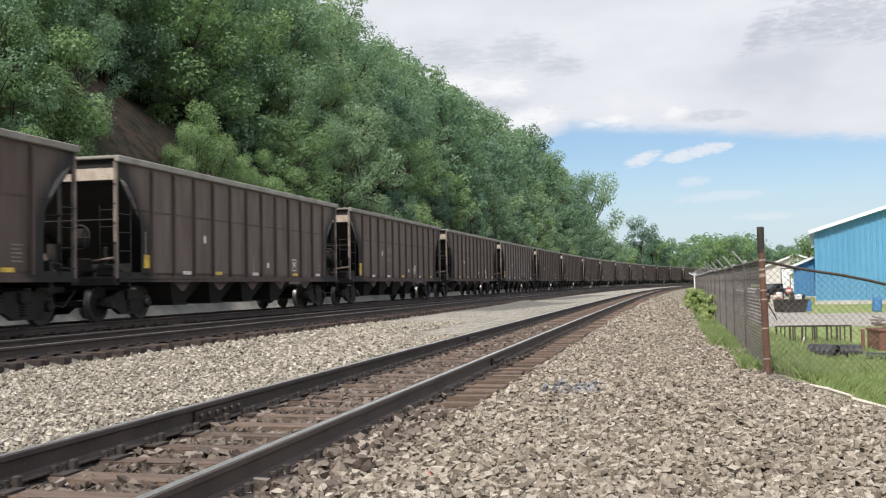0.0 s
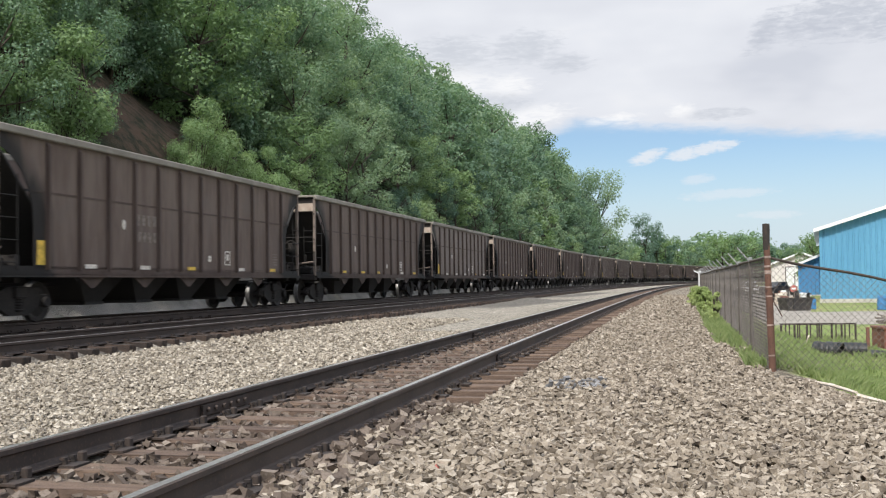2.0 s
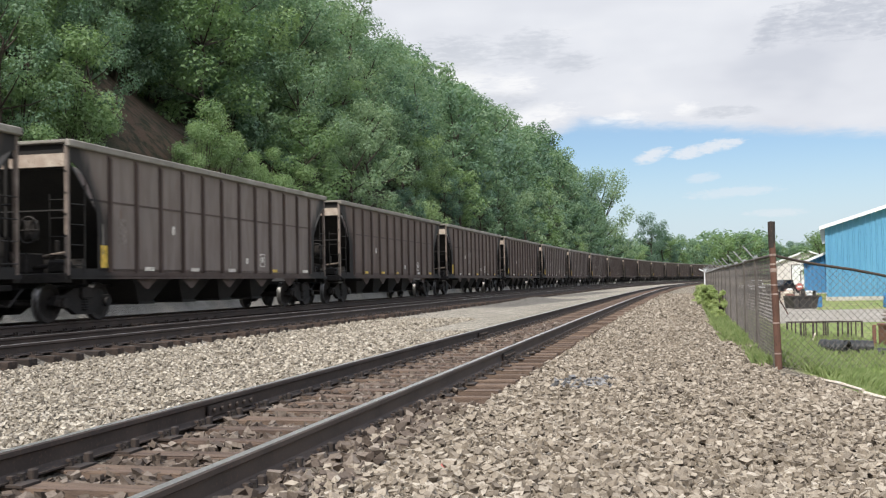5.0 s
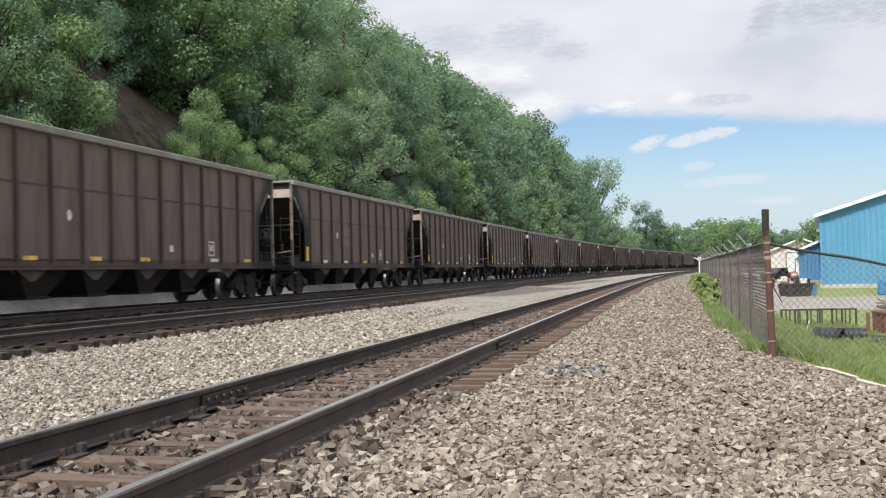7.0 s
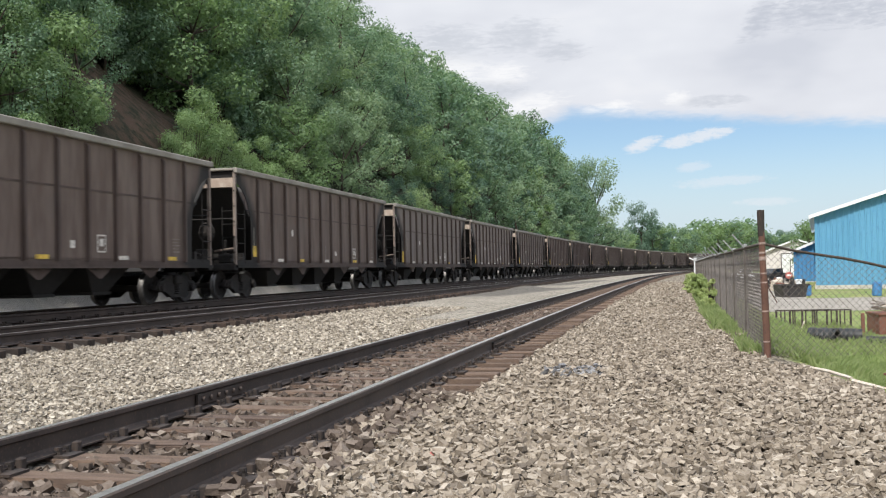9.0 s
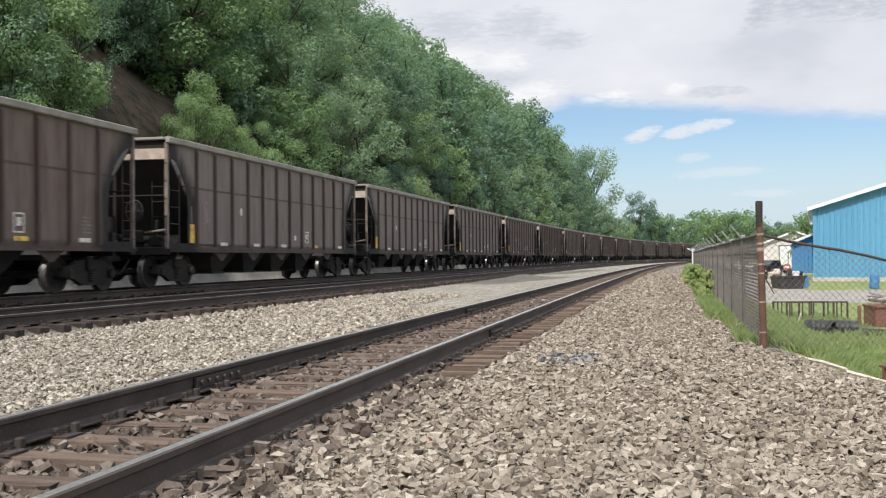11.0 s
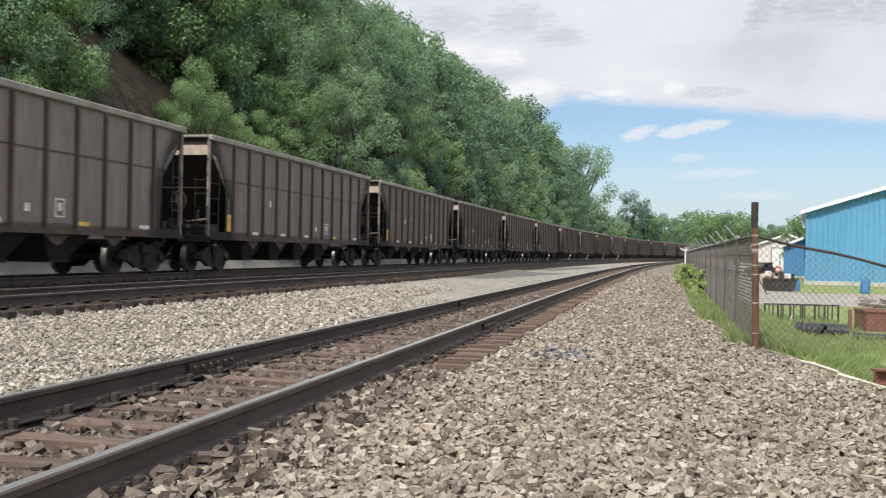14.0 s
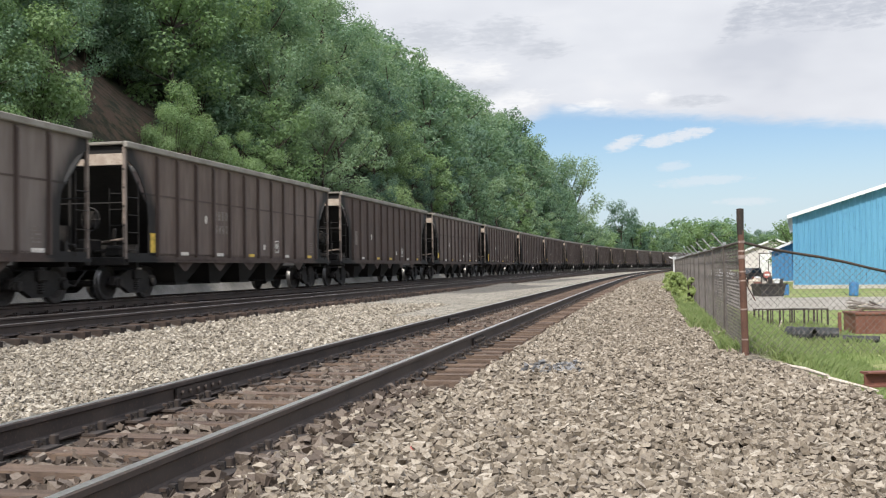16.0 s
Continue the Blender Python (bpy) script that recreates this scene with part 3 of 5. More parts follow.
far_track = make_track("far_track", -GAP_TRACKS, FAR_Z, "coal-dark railway track under the moving train", 8.0, 30, False)
# bolted joint on the rail
g = M()
for side in (-1, 1):
    g.prism([(-0.46, -0.150), (0.46, -0.150), (0.46, -0.058), (-0.46, -0.058)], side * 0.030 - 0.012, side * 0.030 + 0.012)
    for k in range(6):
        a = -0.38 + k * 0.152
        g.tube((a, side * 0.04, -0.10), (a, side * 0.072, -0.10), 0.021, 6, 1)
for p, s in ((-0.7535, 9.15), (-0.7535, 21.0), (0.7535, 15.2)):
    part("joint_bar", g, [m_iron, m_iron], near_track, "bolted joint bar", at(s, p, 0.0, 90))


# ---------- the train ----------
CAR_L, HALF, TOP, SILL = 15.985, 7.26, 3.81, 1.14
WHEEL_R, TRUCK_X, BASE = 0.457, 6.10, 0.889
SIDE_Y = 1.50
RIBS = [-5.78 + 11.56 * k / 11 for k in range(12)]


def side_outline():
    arc = [(HALF - 0.02, 3.42), (7.06, 3.37), (6.80, 3.24), (6.56, 3.04), (6.36, 2.76), (6.23, 2.40), (6.18, 1.95), (6.18, SILL + 0.1)]
    return [(-x, z) for x, z in arc[::-1]] + [(-HALF + 0.02, TOP - 0.05), (HALF - 0.02, TOP - 0.05)] + arc


def build_car():
    car = thing("hopper_car", "brown coal-dusted steel hopper car rolling on the far track", "railway car", "coal train")
    # sides: thin sheets with an arched cut at both ends
    for sy in (-1, 1):
        g = M()
        o = side_outline()
        y0, y1 = sy * SIDE_Y, sy * (SIDE_Y - 0.02)
        top = TOP - 0.05
        xs = [x for x, z in o if z < top - 0.01]
        # strips between the arcs
        left = [q for q in o if q[0] < 0 and q[1] < top - 0.01]
        right = [(-x, z) for x, z in left]
        ring = left + [(-HALF + 0.02, top)]
        ring2 = right + [(HALF - 0.02, top)]
        for (xa, za), (xb, zb), (xc, zc), (xd, zd) in zip(ring[:-1], ring[1:], ring2[1:], ring2[:-1]):
            q = [(xa, y0, za), (xb, y0, zb), (xc, y0, zc), (xd, y0, zd)]
            q2 = [(x, y1, z) for x, y, z in q]
            g.face(q if sy > 0 else q[::-1])
            g.face(q2[::-1] if sy > 0 else q2)
            g.face([q[0], q2[0], q2[1], q[1]])
            g.face([q[3], q[2], q2[2], q2[3]])
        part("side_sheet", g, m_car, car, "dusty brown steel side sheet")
    # ribs
    g = M()
    g.prism([(-0.055, SILL + 0.08), (0.055, SILL + 0.08), (0.055, TOP - 0.14), (-0.055, TOP - 0.14)], -0.025, 0.085)
    g.v = [(x * (0.7 if y > 0.05 else 1.0), y, z - (0.10 if y > 0.05 and z > 2 else 0)) for x, y, z in g.v]
    rib = g.data("side_rib", m_rib)
    for x in RIBS:
        part("side_rib", rib, m_rib, car, m=pose(x, -SIDE_Y, 0, 0, 0, 180))
        part("side_rib", rib, m_rib, car, m=pose(x, SIDE_Y, 0))
    # faint welded seam and the long rails
    g = M()
    g.box(-6.45, 6.45, -0.008, 0.010, 2.66, 2.70)
    seam = g.data("seam", m_rib)
    g = M()
    g.box(-HALF - 0.03, HALF + 0.03, -0.035, 0.10, TOP - 0.145, TOP, 0, 0.02)
    chord = g.data("top_chord", m_chord)
    g = M()
    g.box(-HALF, HALF, -0.12, 0.075, SILL - 0.02, SILL + 0.012, 0)
    g.box(-HALF, HALF, -0.03, 0.0, SILL - 0.02, SILL + 0.15, 0)
    g.box(-HALF, HALF, 0.02, 0.075, SILL - 0.075, SILL + 0.0, 0)
    sill = g.data("side_sill", m_rib)
    for sy, r in ((-1, 180), (1, 0)):
        part("seam", seam, m_rib, car, m=pose(0, sy * SIDE_Y, 0, 0, 0, r))
        part("top_chord", chord, m_chord, car, "dust-paled top rail", pose(0, sy * SIDE_Y, 0, 0, 0, r))
        part("side_sill", sill, m_rib, car, m=pose(0, sy * SIDE_Y, 0, 0, 0, r))
    # sloping ends, floors of the bays and chutes
    zs, w = 3.42, SIDE_Y - 0.03
    for sx in (-1, 1):
        g = M()
        q = [(sx * 7.22, -w, zs), (sx * 7.22, w, zs), (sx * 4.75, w, 0.95), (sx * 4.75, -w, 0.95)]
        q2 = [(x - sx * 0.03, y, z + 0.03) for x, y, z in q]
        g.mesh_of(q + q2, [(0, 1, 2, 3), (7, 6, 5, 4), (0, 4, 5, 1), (1, 5, 6, 2), (2, 6, 7, 3), (3, 7, 4, 0)])
        part("slope_sheet", g, m_near_black, car, "near-black sloping end sheet")
    for k in range(4):
        g = M()
        c = -3.15 + 2.1 * k
        for side in (-1, 1):
            a = c + side * 0.98
            b = c + side * 0.30
            q = [(a, -1.0, 1.2), (a, 1.0, 1.2), (b, 0.7, 0.42), (b, -0.7, 0.42)]
            g.face(q if side > 0 else q[::-1])
        for sy in (-1, 1):
            q = [(c - 0.98, sy * 1.0, 1.2), (c + 0.98, sy * 1.0, 1.2), (c + 0.30, sy * 0.7, 0.42), (c - 0.30, sy * 0.7, 0.42)]
            g.face(q[::-1] if sy > 0 else q)
        g.box(c - 0.36, c + 0.36, -0.75, 0.75, 0.36, 0.44)
        part("hopper_chute", g, m_near_black, car, "near-black discharge chute")
    g = M()
    g.box(-7.2, 7.2, -0.20, 0.20, 0.86, 1.14)
    part("centre_sill", g, m_under, car)
    g = M()
    g.prism([(-0.52, SILL - 0.02), (0.52, SILL - 0.02), (0.07, 0.80), (-0.07, 0.80)], -0.01, 0.01)
    tri = g.data("hopper_plate", m_rib)
    for k in range(5):
        for sy in (-1, 1):
            part("hopper_plate", tri, m_rib, car, m=pose(-4.2 + 2.1 * k, sy * (SIDE_Y - 0.05), 0))
    # ends
    for sx in (-1, 1):
        r = pose(0, 0, 0, 0, 0, 0 if sx > 0 else 180)
        g = M()
        g.box(HALF - 0.06, HALF - 0.02, -1.42, -0.16, 3.28, 3.54, 0, 0.006)
        g.box(HALF - 0.06, HALF - 0.02, -0.02, 1.42, 3.28, 3.54, 0, 0.006)
        part("end_plate", g, m_endplate, car, "faded tan end plates", r)
        g = M()
        g.box(HALF - 0.11, HALF - 0.07, -1.46, 1.46, 3.24, TOP - 0.06, 0, 0.005)
        part("end_band", g, m_rib, car, m=r)
        g = M()
        g.box(HALF - 0.10, HALF + 0.03, -1.46, 1.46, TOP - 0.075, TOP - 0.004, 0, 0.015)
        part("end_chord", g, m_chord, car, "dust-paled end rail", r)
        for y in (-1.47, 1.47):
            g = M()
            g.box(HALF - 0.075, HALF + 0.005, y - 0.045, y + 0.045, SILL, TOP - 0.13, 0, 0.008)
            part("corner_post", g, m_post, car, "pale worn corner post", r)
        g = M()
        g.box(HALF - 0.05, HALF + 0.01, -0.135, -0.045, SILL, TOP - 0.08, 0, 0.01)
        part("end_post", g, m_rib, car, m=r)
        for y in (-1.47, 1.47):
            for k in range(5):
                g = M()
                g.tube((HALF, y, 1.5 + 0.42 * k), (HALF + 0.02, y, 1.5 + 0.42 * k), 0.028, 6)
                part("bolt", g, m_under, car, m=r)
        g = M()
        g.tube((HALF - 0.02, -1.46, 2.42), (HALF - 0.02, 1.46, 2.42), 0.022, 6)
        for k in range(4):
            z = 1.55 + 0.36 * k
            g.tube((HALF + 0.01, 1.06, z), (HALF + 0.01, 1.44, z), 0.011, 6)
        g.tube((HALF + 0.01, 1.06, 1.4), (HALF + 0.01, 1.06, 2.75), 0.012, 6)
        part("end_ladder", g, m_rib, car, m=r)
        # pipes and levers on the end platform
        for k, (ya, za, yb, zb, rad) in enumerate(((-1.30, 1.42, -0.35, 1.50, 0.035), (-1.25, 1.25, -0.60, 1.62, 0.028), (0.20, 1.30, 1.25, 1.40, 0.045), (0.55, 1.55, 1.30, 1.62, 0.03), (0.85, 1.20, 0.95, 1.85, 0.05), (-0.75, 1.20, -0.85, 1.75, 0.045))):
            g = M()
            g.tube((HALF - 0.25 - 0.06 * k, ya, za), (HALF - 0.18 - 0.05 * k, yb, zb), rad, 8)
            part("brake_pipe", g, m_post if k % 2 else m_under, car, m=r)
        g = M()
        g.box(HALF - 0.60, HALF - 0.25, 0.75, 1.20, 1.20, 1.46, 0, 0.04)
        part("valve_box", g, m_under, car, m=r)
        for y in (-1.535, 1.535):
            g = M()
            for k in range(4):
                z = 1.35 + 0.40 * k
                g.tube((HALF - 0.55, y, z), (HALF - 0.08, y, z), 0.012, 6)
            g.tube((HALF - 0.55, y, 1.2), (HALF - 0.55, y, 2.95), 0.014, 6)
            part("side_ladder", g, m_under, car, m=r)
        g = M()
        g.box(HALF - 0.16, HALF + 0.05, -1.5, 1.5, SILL - 0.16, SILL + 0.06, 0, 0.015)
        g.box(HALF - 0.9, HALF, -1.42, 1.42, SILL - 0.03, SILL + 0.02)
        g.box(6.5, 6.62, -1.4, 1.4, SILL - 0.2, SILL + 0.35)
        part("end_sill", g, m_under, car, "grimy end sill and platform", r)
        g = M()
        g.box(HALF, HALF + 0.45, -0.09, 0.09, 0.80, 0.95, 0, 0.02)
        g.box(HALF + 0.40, HALF + 0.73, -0.16, 0.13, 0.74, 1.02, 0, 0.05)
        g.tube((HALF + 0.05, 0.4, 0.85), (HALF + 0.45, 0.35, 0.42), 0.025, 6)
        g.tube((HALF + 0.45, 0.35, 0.42), (HALF + 0.7, 0.25, 0.50), 0.025, 6)
        part("coupler", g, m_under, car, "knuckle coupler with air hose", r)
    g = M()
    g.tube((-6.85, 0.55, 1.22), (-6.85, 0.55, 1.95), 0.17, 12)
    part("brake_cylinder", g, m_under, car, "upright brake cylinder on the end platform")
    g = M()
    g.box(-7.15, -6.55, -0.35, -0.05, 1.2, 1.62, 0, 0.03)
    part("brake_valve", g, m_under, car)
    g = M()
    g.tube((-6.95, -0.9, 1.35), (-6.15, -0.9, 1.35), 0.14, 10)
    part("air_tank", g, m_under, car)
    g = M()
    g.lathe([(0.26, -0.02), (0.285, 0.0), (0.26, 0.02), (0.24, 0.0), (0.26, -0.02)], (-HALF - 0.06, -0.55, 2.05), "x", 16)
    for k in range(3):
        c, s = 0.26 * math.cos(k * math.pi / 3), 0.26 * math.sin(k * math.pi / 3)
        g.tube((-HALF - 0.06, -0.55 - c, 2.05 - s), (-HALF - 0.06, -0.55 + c, 2.05 + s), 0.012, 5)
    g.box(-HALF - 0.04, -HALF + 0.12, -0.68, -0.42, 1.85, 2.25, 0, 0.02)
    part("brake_wheel", g, m_under, car, "hand brake wheel on its box")
    # trucks
    frame_poly = [(-1.18, 0.42), (-1.10, 0.62), (-0.78, 0.66), (-0.42, 0.80), (0.42, 0.80), (0.78, 0.66), (1.10, 0.62), (1.18, 0.42), (0.95, 0.34), (0.70, 0.36), (0.32, 0.18), (-0.32, 0.18), (-0.70, 0.36), (-0.95, 0.34)]
    g = M()
    g.prism(frame_poly, -0.07, 0.07)
    for sx in (-1, 1):
        g.lathe([(0.0, 0.17), (0.10, 0.17), (0.125, 0.14), (0.125, 0.05)], (sx * BASE, 0, 0.457), "y", 14)
        g.box(sx * BASE - 0.17, sx * BASE + 0.17, -0.09, 0.09, 0.54, 0.64, 0, 0.02)
    side_frame = g.data("side_frame", m_under)
    g = M()
    ripple = [(0.0, 0.27)] + [(0.13 + 0.025 * (h % 2), 0.27 + 0.03 * h) for h in range(12)] + [(0.0, 0.62)]
    g.lathe(ripple, (0, 0, 0), "z", 12)
    springs = g.data("spring_nest", m_under)
    g = M()
    g.box(-0.2, 0.2, -1.15, 1.15, 0.55, 0.82, 0, 0.03)
    bolster = g.data("bolster", m_under)
    g = M()
    for a in (-BASE + 0.50, BASE - 0.50):
        g.box(a - 0.05, a + 0.05, -0.85, 0.85, 0.36, 0.46)
    brake_beam = g.data("brake_beam", m_under)
    g = M()
    for sy in (-1, 1):
        prof = [(0.0, 0.07), (0.09, 0.07), (0.12, 0.03), (0.33, 0.02), (0.40, 0.055), (0.445, 0.06)]
        tread = [(0.445, 0.06), (0.457, 0.045), (0.462, -0.05), (0.487, -0.062), (0.487, -0.078)]
        back = [(0.487, -0.078), (0.40, -0.078), (0.33, -0.02), (0.12, -0.03), (0.09, -0.06)]
        for pr, mt in ((prof, 0), (tread, 1), (back, 0)):
            g.lathe([(r, sy * h) for r, h in pr] if sy > 0 else [(r, sy * h) for r, h in pr][::-1], (0, sy * 0.76, 0), "y", 20, mt)
    g.tube((0, -1.1, 0), (0, 1.1, 0), 0.085, 12)
    wheelset = g.data("wheelset", [m_wheel, m_tread])
    for sx in (-1, 1):
        tr = part("truck", bolster, m_under, car, "grimy two-axle truck", pose(sx * TRUCK_X, 0, 0))
        for sy in (-1, 1):
            part("side_frame", side_frame, m_under, tr, m=pose(0, sy * 0.99, 0, 0, 0, 0 if sy > 0 else 180))
            part("spring_nest", springs, m_under, tr, m=pose(0, sy * 0.99, 0))
        part("brake_beam", brake_beam, m_under, tr)
    for x in (-TRUCK_X - BASE, -TRUCK_X + BASE, TRUCK_X - BASE, TRUCK_X + BASE):
        part("wheelset", wheelset, m_wheel, car, "steel wheels on their axle", pose(x, 0, WHEEL_R + 0.002))
    return car


def flat_mark(name, x, z, w, h, mat, car, label=""):
    """A painted or glued mark on both sides of a car."""
    for sy in (-1, 1):
        g = M()
        y = SIDE_Y + 0.006
        g.box(x - w / 2, x + w / 2, sy * y - 0.003, sy * y + 0.003, z - h / 2, z + h / 2)
        part(name, g, mat, car, label)


def mark_car(car, seed):
    """Reflectors, stencilled panels and data plates; they differ from car to car."""
    r = random.Random(seed)
    mid = [(a + b) / 2 for a, b in zip(RIBS[:-1], RIBS[1:])]
    for k in (1, 3, 5, 8, 10):
        flat_mark("reflector", mid[k] + r.uniform(-0.2, 0.2), SILL + 0.16, 0.42, 0.085, m_yellow if r.random() < 0.5 else m_white, car, "soiled reflective strip")
    if seed % 3 != 1:
        flat_mark("reflector", -5.98, SILL + 0.40, 0.24, 0.46 if seed % 2 else 0.30, m_yellow, car, "yellow reflector panel")
    flat_mark("data_plate", mid[6], SILL + 0.42, 0.16, 0.15, m_white, car)
    x0 = mid[7] if seed % 2 else mid[8]
    for dx, dz, w, h in ((0, 0.17, 0.30, 0.03), (0, -0.17, 0.30, 0.03), (-0.15, 0, 0.03, 0.36), (0.15, 0, 0.03, 0.36), (0.0, 0.02, 0.14, 0.16)):
        flat_mark("stencil_bar", x0 + dx, SILL + 0.45 + dz, w, h, m_white, car)
    for k in range(5):
        flat_mark("stencil_bar", mid[10] + 0.1, SILL + 0.32 + 0.075 * k, 0.34 - 0.05 * (k % 2), 0.028, m_faded, car)
    # a bare round patch a third of the way along
    for sy in (-1, 1):
        g = M()
        n = 14
        xc, zc, y = mid[2] + 0.1, SILL + 0.98 + r.uniform(-0.05, 0.1), sy * (SIDE_Y + 0.006)
        ring = [(xc + 0.075 * math.cos(2 * math.pi * a / n), zc + 0.11 * math.sin(2 * math.pi * a / n)) for a in range(n)]
        g.prism(ring, y - 0.003, y + 0.003)
        part("round_mark", g, m_white, car, "white round stencil mark")
    if seed % 3 == 0:
        for k in range(4):
            flat_mark("stencil_bar", mid[3] - 0.36 + 0.24 * k, 2.35, 0.15, 0.24, m_faded, car)
            flat_mark("stencil_bar", mid[3] - 0.30 + 0.22 * k, 1.98, 0.13, 0.22, m_faded, car)
    if seed % 3 == 2:
        flat_mark("paint_strip", -6.02, SILL + 0.75, 0.035, 0.65, m_chord, car)
        flat_mark("paint_strip", mid[5], SILL + 0.42, 0.035, 0.5, m_chord, car)
    if seed % 4 == 1:
        flat_mark("stencil_panel", mid[0], SILL + 0.95, 0.3, 0.55, m_faded, car)


m_faded = material("faded_stencil", plain((0.185, 0.155, 0.135), 0.3, 10.0), 0.75)

N_CARS = 32
cars = []
KX, KZ = 1.1527, 1.159  # the cars' true proportions


def stretch_cars(all_cars):
    """Brings bodies and marks to full length and height; wheels and trucks keep their size."""
    done = set()
    for c in all_cars:
        for ob in c.children:
            loc = ob.location
            ob.location = (loc.x * KX, loc.y, loc.z)
            if ob.name.startswith(("truck", "wheelset")) or ob.data.name in done:
                continue
            done.add(ob.data.name)
            co = np.empty(len(ob.data.vertices) * 3, dtype=np.float32)
            ob.data.vertices.foreach_get("co", co)
            co = co.reshape(-1, 3)
            thin = ob.name.startswith("side_rib")
            if not thin:
                co[:, 0] *= KX
            z = co[:, 2]
            co[:, 2] = np.where(z > SILL, 1.075 + (z - SILL) * KZ, z * 0.943)
            ob.data.vertices.foreach_set("co", co.ravel())
            ob.data.update()



def travelled(t):
    return 11.62 * t - 0.0121 * t * t


def car_pose(s):
    """A car whose middle is at s; it sits on the chord between its trucks."""
    xa, ya = T(s - TRUCK_X * KX, -GAP_TRACKS)
    xb, yb = T(s + TRUCK_X * KX, -GAP_TRACKS)
    return pose(float(xa + xb) / 2, float(ya + yb) / 2, FAR_Z, 0, 0, math.degrees(math.atan2(float(yb - ya), float(xb - xa))))


variants = []
for k in range(6):
    c = build_car() if not variants else copy_thing(proto, Matrix())
    if k == 0:
        proto = c
    variants.append(c)
for k, c in enumerate(variants):
    mark_car(c, k)
    for ob in c.children:
        if ob.name.startswith("side_sheet") and k != 0:
            ob.data = ob.data.copy()
            ob.data.materials[0] = (m_car_dark, m_car_dark, m_car, m_car, m_car, m_car_pale)[k]
stretch_cars(variants)
for k in range(N_CARS):
    cars.append(variants[k] if k < 6 else copy_thing(variants[(2, 3, 4, 2, 3, 5, 4, 3, 2, 5, 5, 5, 3, 1)[k % 14]], Matrix()))
# the near corner of one car stands at s = 23.32 at the start
STEP = CAR_L * KX
S_FIRST = 23.32 + HALF * KX + 0.04 - 2 * STEP


# ---------- trees ----------
def leaf_cloud(rng, centres, radii, count, size, squash=0.85, corners=4):
    """Small leaves spread in clumps; returns their corners."""
    centres, radii = np.array(centres), np.array(radii)
    w = radii**2
    pick = rng.choice(len(centres), count, p=w / w.sum())
    d = rng.normal(size=(count, 3))
    d /= np.linalg.norm(d, axis=1)[:, None]
    r = radii[pick] * (0.55 + 0.5 * rng.random(count) ** 0.6) * (1 + 0.25 * rng.normal(size=count) * 0.6)
    c = centres[pick] + d * r[:, None] * np.array([1, 1, squash])
    nrm = d + rng.normal(size=(count, 3)) * 0.5 + np.array([0, -0.15, 0.75])
    nrm /= np.linalg.norm(nrm, axis=1)[:, None]
    a = np.cross(nrm, rng.normal(size=(count, 3)))
    a /= np.linalg.norm(a, axis=1)[:, None]
    b = np.cross(nrm, a)
    ln = size * (0.6 + 0.8 * rng.random(count))[:, None]
    wd = ln * 0.62
    tip = c + a * ln * 0.5 - nrm * ln * 0.12
    tail = c - a * ln * 0.5 - nrm * ln * 0.12
    if corners == 3:
        low = c - a * ln * 0.32
        return np.stack([low + b * wd * 0.55, tip, low - b * wd * 0.55], 1).reshape(-1, 3)
    return np.stack([tail, c + b * wd * 0.5, tip, c - b * wd * 0.5], 1).reshape(-1, 3)


def leaf_mesh(name, v, mat, corners=4):
    n = len(v) // corners
    me = bpy.data.meshes.new(name)
    me.vertices.add(len(v))
    me.vertices.foreach_set("co", v.astype(np.float32).ravel())
    me.loops.add(len(v))
    me.loops.foreach_set("vertex_index", np.arange(len(v), dtype=np.int32))
    me.polygons.add(n)
    me.polygons.foreach_set("loop_start", np.arange(0, len(v), corners, dtype=np.int32))
    me.materials.append(mat)
    me.update(calc_edges=True)
    return me


